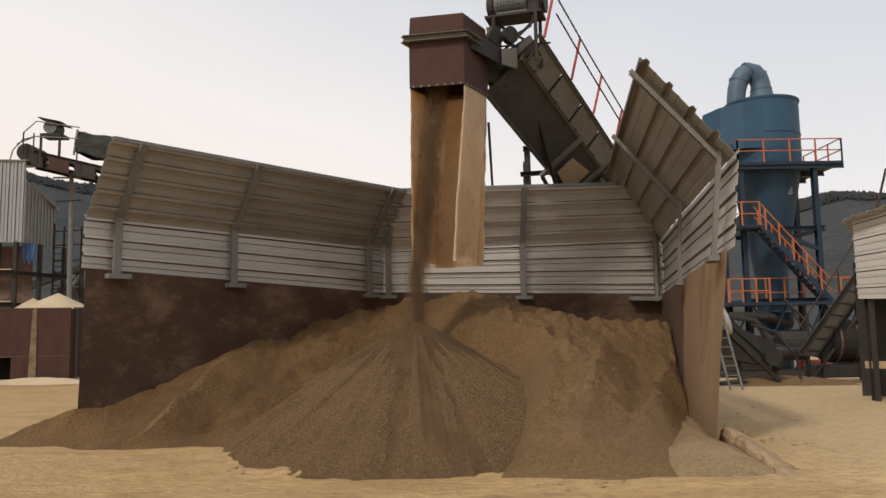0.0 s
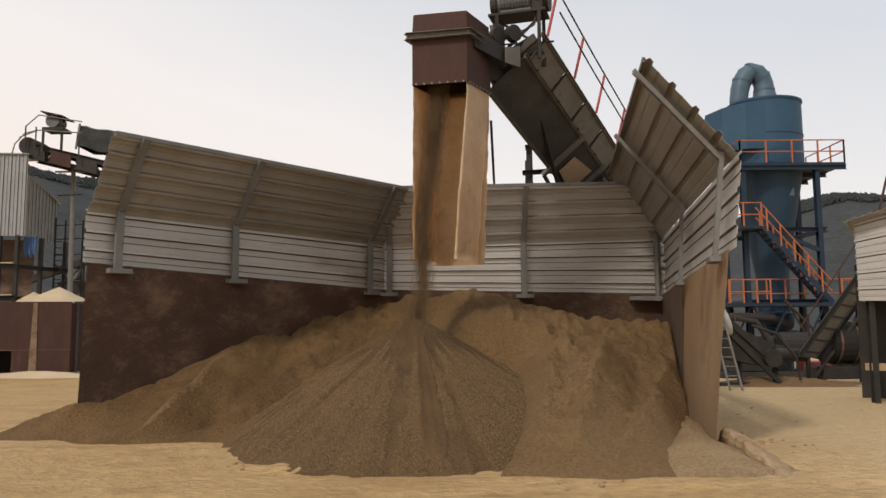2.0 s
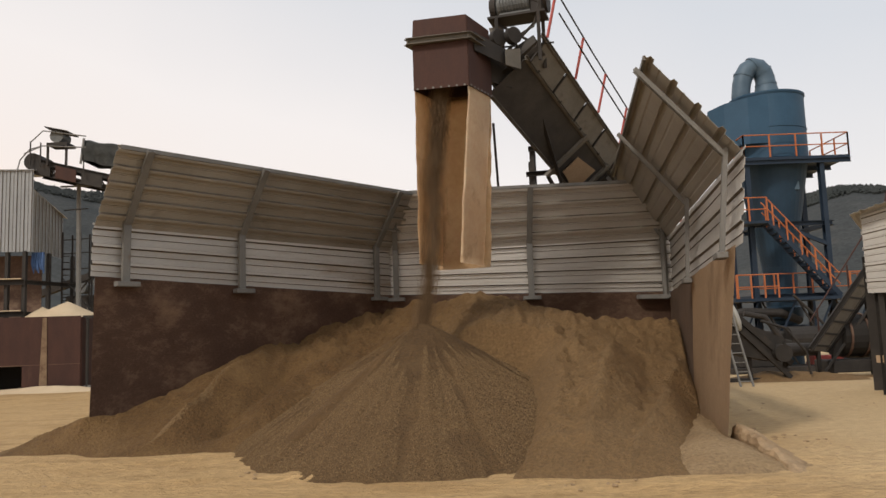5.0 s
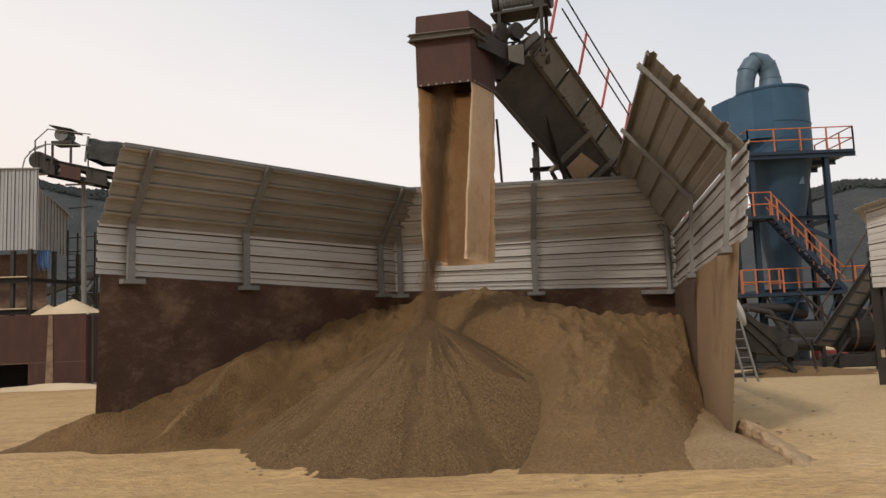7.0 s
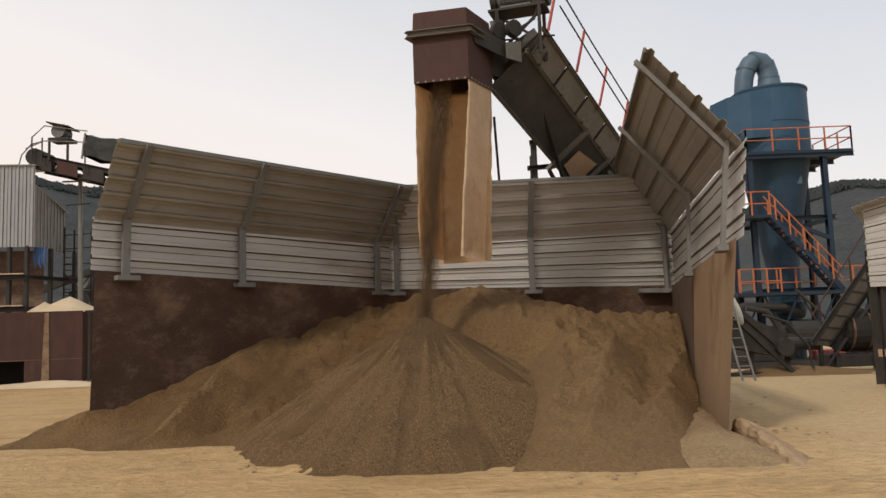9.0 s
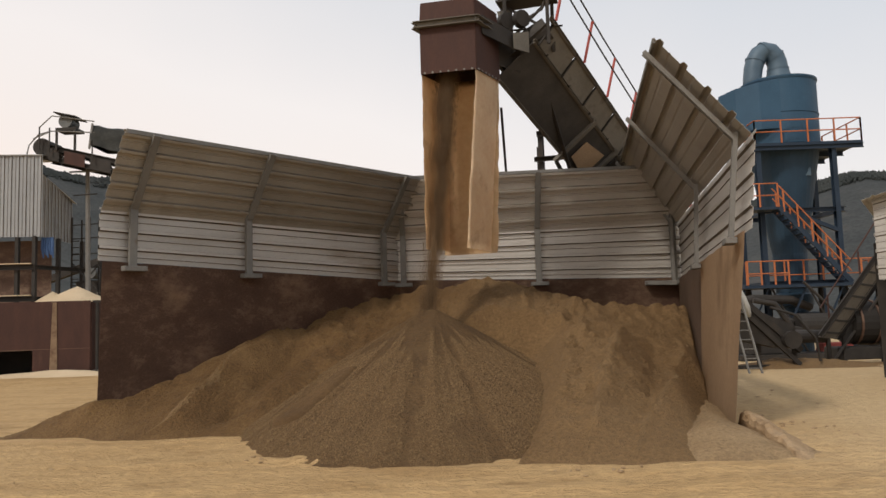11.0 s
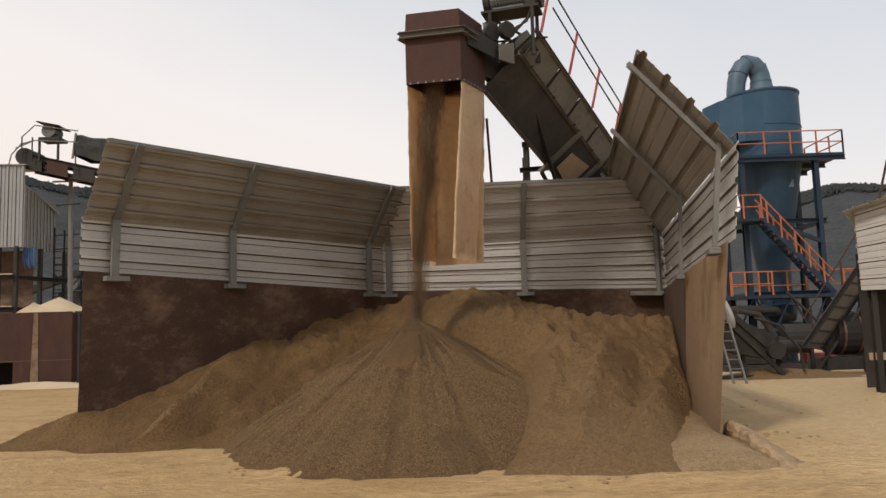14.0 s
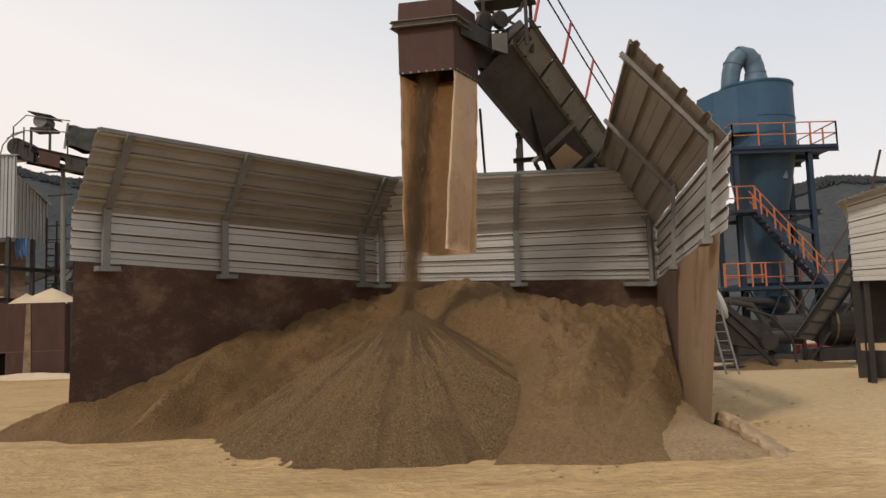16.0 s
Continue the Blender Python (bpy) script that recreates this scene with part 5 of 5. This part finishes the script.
# ---- crusted ridge by the wall end ----
def crust_ridge():
    """A broken slab edge: a steep undercut face on one side, a long back slope on the other."""
    bm = bmesh.new()
    foot, head = V((5.02, 14.1, 0)), V((4.72, 11.0, 0))
    across = V((1, 0.1, 0)).normalized()
    rows = []
    for i in range(61):
        f = i / 60
        c = foot.lerp(head, f) + across * (0.10 * fbm(f * 9, 2, 1.0, 3))
        h = (0.40 - 0.30 * f) * ease(-0.04, 0.1, f) * ease(1.03, 0.85, f) * (1 + 0.35 * round(3 * fbm(f * 6, 7, 1.0, 2)) / 3)
        row = []
        for u, v in ((-0.30, -0.12), (-0.20, 0.12), (-0.10, 0.20), (-0.13, 0.60), (-0.10, 0.92), (-0.02, 1.0), (0.12, 0.86), (0.30, 0.52), (0.52, 0.16), (0.70, -0.15)):
            n = V((0.05 * fbm(f * 14, u * 8, 1.2, 3), 0, 0.05 * fbm(f * 13 + 5, u * 7, 1.3, 3)))
            row.append(bm.verts.new(c + across * (u * (0.55 + 0.5 * (1 - f))) + UP * (h * v) + n))
        rows.append(row)
    for r0, r1 in zip(rows, rows[1:]):
        for k in range(len(r0) - 1):
            bm.faces.new((r0[k], r0[k + 1], r1[k + 1], r1[k]))
    bm.faces.new(rows[0])
    bm.faces.new(rows[-1][::-1])
    return bm


chunk = new("sand_crust", finish(crust_ridge(), "sand_crust", "concrete"))
tagged(chunk, "broken ridge of caked sand beside the wall end", "sand crust")

# loose lumps and ridges of pushed-up sand on the yard
SPOTS = [(5.4, 11, 11, 22)] * 20 + [(1.2, 10.3, 2.7, 10.8)] * 8 + [(-4.0, 12.0, -2.3, 12.7)] * 8 + [(-9, 11, -5, 14)] * 3 + [(5.2, 12.5, 6.6, 15.0)] * 16
for k, (x0, y0, x1, y1) in enumerate(SPOTS):
    x, y, w = random.uniform(x0, x1), random.uniform(y0, y1), random.uniform(0.9, 1.9)
    h = random.uniform(0.014, 0.034)
    bm = bmesh.new()
    bmesh.ops.create_icosphere(bm, subdivisions=2, radius=h)
    for v in bm.verts:
        v.co *= 1 + 0.9 * noise.noise(v.co * 40 + V((k, 0, 0)))
        v.co.x *= w
        v.co.z *= 0.7
    lump = new("sand_lump", finish(bm, "sand_lump", "concrete", True))
    lump.location, lump.rotation_euler = (x, y, max(ground_z(x, y), pile_z(x, y)) + h * 0.25), (0, 0, random.uniform(-0.5, 0.3))
    tagged(lump, "small crumbled lump of caked sand on the yard", "sand lump", "lumps on the yard")


# ---- loose grains on the cone and the old pile ----
def grains(name, count, pick, height, size, material, label, seed):
    rnd = random.Random(seed)
    vs, fs = [], []
    n = 0
    while n < count:
        x, y, ok = pick(rnd)
        if not ok:
            continue
        z = height(x, y)
        g = size * rnd.uniform(0.55, 1.0) * (1.7 if rnd.random() < 0.06 else 1)
        b0, a = len(vs), rnd.uniform(0, math.tau)
        for j in range(3):
            vs.append((x + g * math.cos(a + j * 2.09), y + g * math.sin(a + j * 2.09), z - g * 0.2))
        vs.append((x + g * rnd.uniform(-0.4, 0.4), y + g * rnd.uniform(-0.4, 0.4), z + g * rnd.uniform(0.7, 1.3)))
        fs += [(b0, b0 + 1, b0 + 3), (b0 + 1, b0 + 2, b0 + 3), (b0 + 2, b0, b0 + 3)]
        n += 1
    me = bpy.data.meshes.new(name)
    me.from_pydata(vs, [], fs)
    me.materials.append(M[material])
    return tagged(new(name, me), label, "sand grains", kind="stuff")


def pick_cone(rnd):
    az, k = radians(rnd.uniform(-175, -5)), 0.2 + 0.8 * rnd.random() ** 0.7
    x, y = APEX.x + CONE_A * k * math.cos(az), APEX.y + CONE_B * k * math.sin(az)
    z = cone_z(x, y)
    clear = runnel(x, y) + 0.3 * fbm(x, y, 1.5, 2) > max(-0.2, 0.75 - 2.0 * k)
    return x, y, clear and z > 0.0 and z > pile_z(x, y)


def pick_pile(rnd):
    x, y = rnd.uniform(-9, 5.3), rnd.uniform(10.6, 21.5)
    z = pile_z(x, y)
    return x, y, z > 0.05 and z > cone_z(x, y) and fbm(x, y, 0.6, 2) > -0.1


grains("cone_grains", 62000, pick_cone, cone_z, 0.0135, "gravel", "coarse sand grains strewn over the fresh cone", 21)
grains("pile_grains", 26000, pick_pile, pile_z, 0.014, "sand", "crumbs of damp sand strewn over the old heap", 22)

# ---- hills ----
def hill_z(x, y):
    a = math.degrees(math.atan2(x, y))
    crest = np.interp(a, (-60, -42, -30, -22, -12, 0, 10, 20, 27, 33, 45, 60), (58, 61, 65, 58, 38, 30, 31, 42, 53, 51, 54, 50))
    r = math.hypot(x, y)
    return crest * ease(150, 330, r) * (1 + 0.20 * fbm(x, y, 0.018, 4)) * (1 - 0.6 * ease(360, 700, r)) - 1.5


hill = new("hills", sheet_mesh("hills", list(np.arange(-520, 521, 9)), list(np.arange(120, 620, 9)), hill_z, "hill"))
tagged(hill, "hazy grey wooded hills behind the plant", "hills", kind="structure")
rnd = random.Random(4)
tree_v, tree_f = [], []
while len(tree_v) < 6 * 30000:
    a, r = rnd.uniform(-42, 42), 345 - 60 * rnd.random() ** 1.3
    if -20 < a < 16:
        continue
    x, y = r * math.sin(radians(a)), r * math.cos(radians(a))
    s = rnd.uniform(0.45, 1.0)
    z = hill_z(x, y)
    b0 = len(tree_v)
    tree_v += [(x + s * rnd.uniform(0.6, 1), y, z + s * 0.6), (x - s * rnd.uniform(0.6, 1), y, z + s * 0.7), (x, y + s, z + s * 0.6), (x, y - s, z + s * 0.6), (x + rnd.uniform(-0.4, 0.4), y, z + s * rnd.uniform(1.2, 2.0)), (x, y, z - 1)]
    for t in ((0, 2, 4), (2, 1, 4), (1, 3, 4), (3, 0, 4), (2, 0, 5), (1, 2, 5), (3, 1, 5), (0, 3, 5)):
        tree_f.append(tuple(b0 + i for i in t))
me = bpy.data.meshes.new("hill_woods")
me.from_pydata(tree_v, [], tree_f)
me.materials.append(M["wood"])
tagged(new("hill_woods", me), "distant grey-green woods on the hillside", "trees", kind="stuff")

# ---- falling sand ----
stream = thing("sand_stream", (-0.1, 18.35, 8.0), "stream of brown sand falling from the chute", "sand stream")
FALL = V((-0.60, -0.33, -5.7))          # from the hood to the cone's tip
clumps = []
for k in range(30):
    rnd = random.Random(100 + k)
    vs, fs = [], []
    for g in range(1500):
        rr_, a = min(0.24, abs(rnd.gauss(0, 0.12))), rnd.uniform(0, math.tau)
        c = V((rr_ * math.cos(a) * 1.15, rr_ * math.sin(a), rnd.gauss(0, 0.22)))
        s = rnd.uniform(0.007, 0.014) * (2.4 if g % 29 == 0 else 1)
        b0 = len(vs)
        for d in ((1, 0, -0.6), (-0.6, 0.8, -0.6), (-0.6, -0.8, -0.6), (0, 0, 1.6)):
            vs.append(c + V(d) * s * rnd.uniform(0.7, 1.3))
        fs += [tuple(b0 + i for i in t) for t in ((0, 1, 2), (0, 1, 3), (1, 2, 3), (2, 0, 3))]
    me = bpy.data.meshes.new("falling_clump")
    me.from_pydata(vs, [], fs)
    me.materials.append(M["stream"])
    o = new("falling_clump", me)
    o.parent = stream
    tagged(o, kind="stuff")
    clumps.append(o)


# ---- sliding sand on the cone ----
def tongue(az, r0, r1, half0, half1, thick, seed):
    """A thin lobe of fresh sand that lies on the cone along the direction az (degrees)."""
    d = V((math.cos(radians(az)), math.sin(radians(az)), 0))
    s = V((-d.y, d.x, 0))
    bm = bmesh.new()
    nu, nv = 16, 46
    g = []
    for v in range(nv + 1):
        f = v / nv
        r = r0 + (r1 - r0) * f
        half = (half0 + (half1 - half0) * f) * math.sqrt(max(0.02, 1 - max(0, (f - 0.7) / 0.3) ** 2)) * (1 + 0.18 * fbm(f * 5, seed, 1, 2))
        row = []
        for u in range(nu + 1):
            e = 2 * u / nu - 1
            p = APEX + d * r + s * (e * half)
            th = thick * (1 - e ** 4) - 0.16 * e ** 6 - 0.16 * max(0, (f - 0.93) / 0.07) ** 2 - 0.16 * max(0, (0.12 - f) / 0.12)
            row.append(bm.verts.new((p.x, p.y, cone_z(p.x, p.y) + th - 0.02 + 0.02 * fbm(p.x, p.y, 3, 3))))
        g.append(row)
    for a, b in zip(g, g[1:]):
        for u in range(nu):
            bm.faces.new((a[u], a[u + 1], b[u + 1], b[u]))
    o = thing("sand_slide", (APEX.x, APEX.y, APEX.z), "thin tongue of fine fresh sand sliding down the cone", "sand slide", "slides on the cone")
    part("sand_sheet", bm, "fine_sand", o, smooth=True)
    reach = 1 / math.hypot(d.x / CONE_A, d.y / CONE_B)
    return o, (d - UP * (APEX.z / reach)).normalized()


REST = -0.2     # depth at which a spent slide lies under the cone's skin
slides = [
    (tongue(-85, 0.5, 6.3, 0.16, 0.40, 0.045, 1), ((0, 0.0, 0), (0.8, 0.05, 0), (2.2, 0.2, -0.01), (2.9, 0.3, -0.12), (3.3, 0.3, REST), (16, 0.3, REST))),
    (tongue(-86, 0.9, 6.2, 0.16, 0.34, 0.055, 2), ((0, -0.9, REST), (1.9, -0.9, REST), (2.3, -0.8, 0), (3.0, 0.0, 0.0), (3.7, 0.6, -0.01), (4.6, 0.7, -0.12), (5.2, 0.7, REST), (16, 0.7, REST))),
    (tongue(-116, 1.2, 5.0, 0.22, 0.46, 0.05, 6), ((0, -0.8, REST), (1.4, -0.8, REST), (2.2, -0.6, 0), (4.2, 0.1, 0), (7.0, 0.35, 0), (9.4, 0.5, -0.02), (10.6, 0.55, REST), (16, 0.55, REST))),
    (tongue(-54, 0.5, 3.2, 0.3, 0.75, 0.055, 3), ((0, -0.4, REST), (5.0, -0.4, REST), (5.8, -0.3, 0), (7.5, 0.1, 0.0), (9.2, 0.35, -0.02), (10.5, 0.5, REST), (16, 0.5, REST))),
    (tongue(-122, 3.2, 5.3, 0.3, 0.6, 0.09, 7), ((0, -0.8, REST), (9.6, -0.8, REST), (10.4, -0.6, 0), (12.0, -0.2, 0), (13.0, 0.0, -0.04), (14.2, 0.05, REST), (16, 0.05, REST))),
    (tongue(-94, 0.4, 2.4, 0.25, 0.62, 0.06, 4), ((0, -0.4, REST), (10.4, -0.4, REST), (11.2, -0.3, 0), (12.4, 0.1, 0), (13.4, 0.4, 0), (14.6, 0.7, -0.04), (15.3, 0.8, REST), (16, 0.8, REST))),
    (tongue(-52, 0.5, 3.2, 0.25, 0.55, 0.055, 5), ((0, -0.4, REST), (13.2, -0.4, REST), (14.0, -0.3, 0), (15.2, 0.1, 0), (16, 0.35, 0))),
]


def motions():
    for k, o in enumerate(clumps):
        rnd = random.Random(300 + k)
        rows, lag = [], round(30 * k / len(clumps)) / 30
        t = -lag
        while t < 16:
            jx, jy, turn = rnd.gauss(0, 0.05), rnd.gauss(0, 0.04), rnd.uniform(-40, 40)
            for f in sorted({0.0, 0.3, 0.6, 29 / 30, *(x for x in (-t, 16 - t) if 0 < x < 29 / 30)}):
                s = f * 30 / 29
                drop = (0.32 * s + 0.68 * s * s) * 1.22 - 0.10
                if -0.001 <= t + f <= 16.001:
                    rows.append((t + f, pose(FALL.x * drop + jx * (0.4 + s), FALL.y * drop + jy, FALL.z * drop, 0, 0, turn)))
            t += 1.0
        walk(o, rows)
    for (o, d), keys in slides:
        walk(o, [(t, Matrix.Translation(APEX + d * s + UP * u)) for t, s, u in keys])


motions()
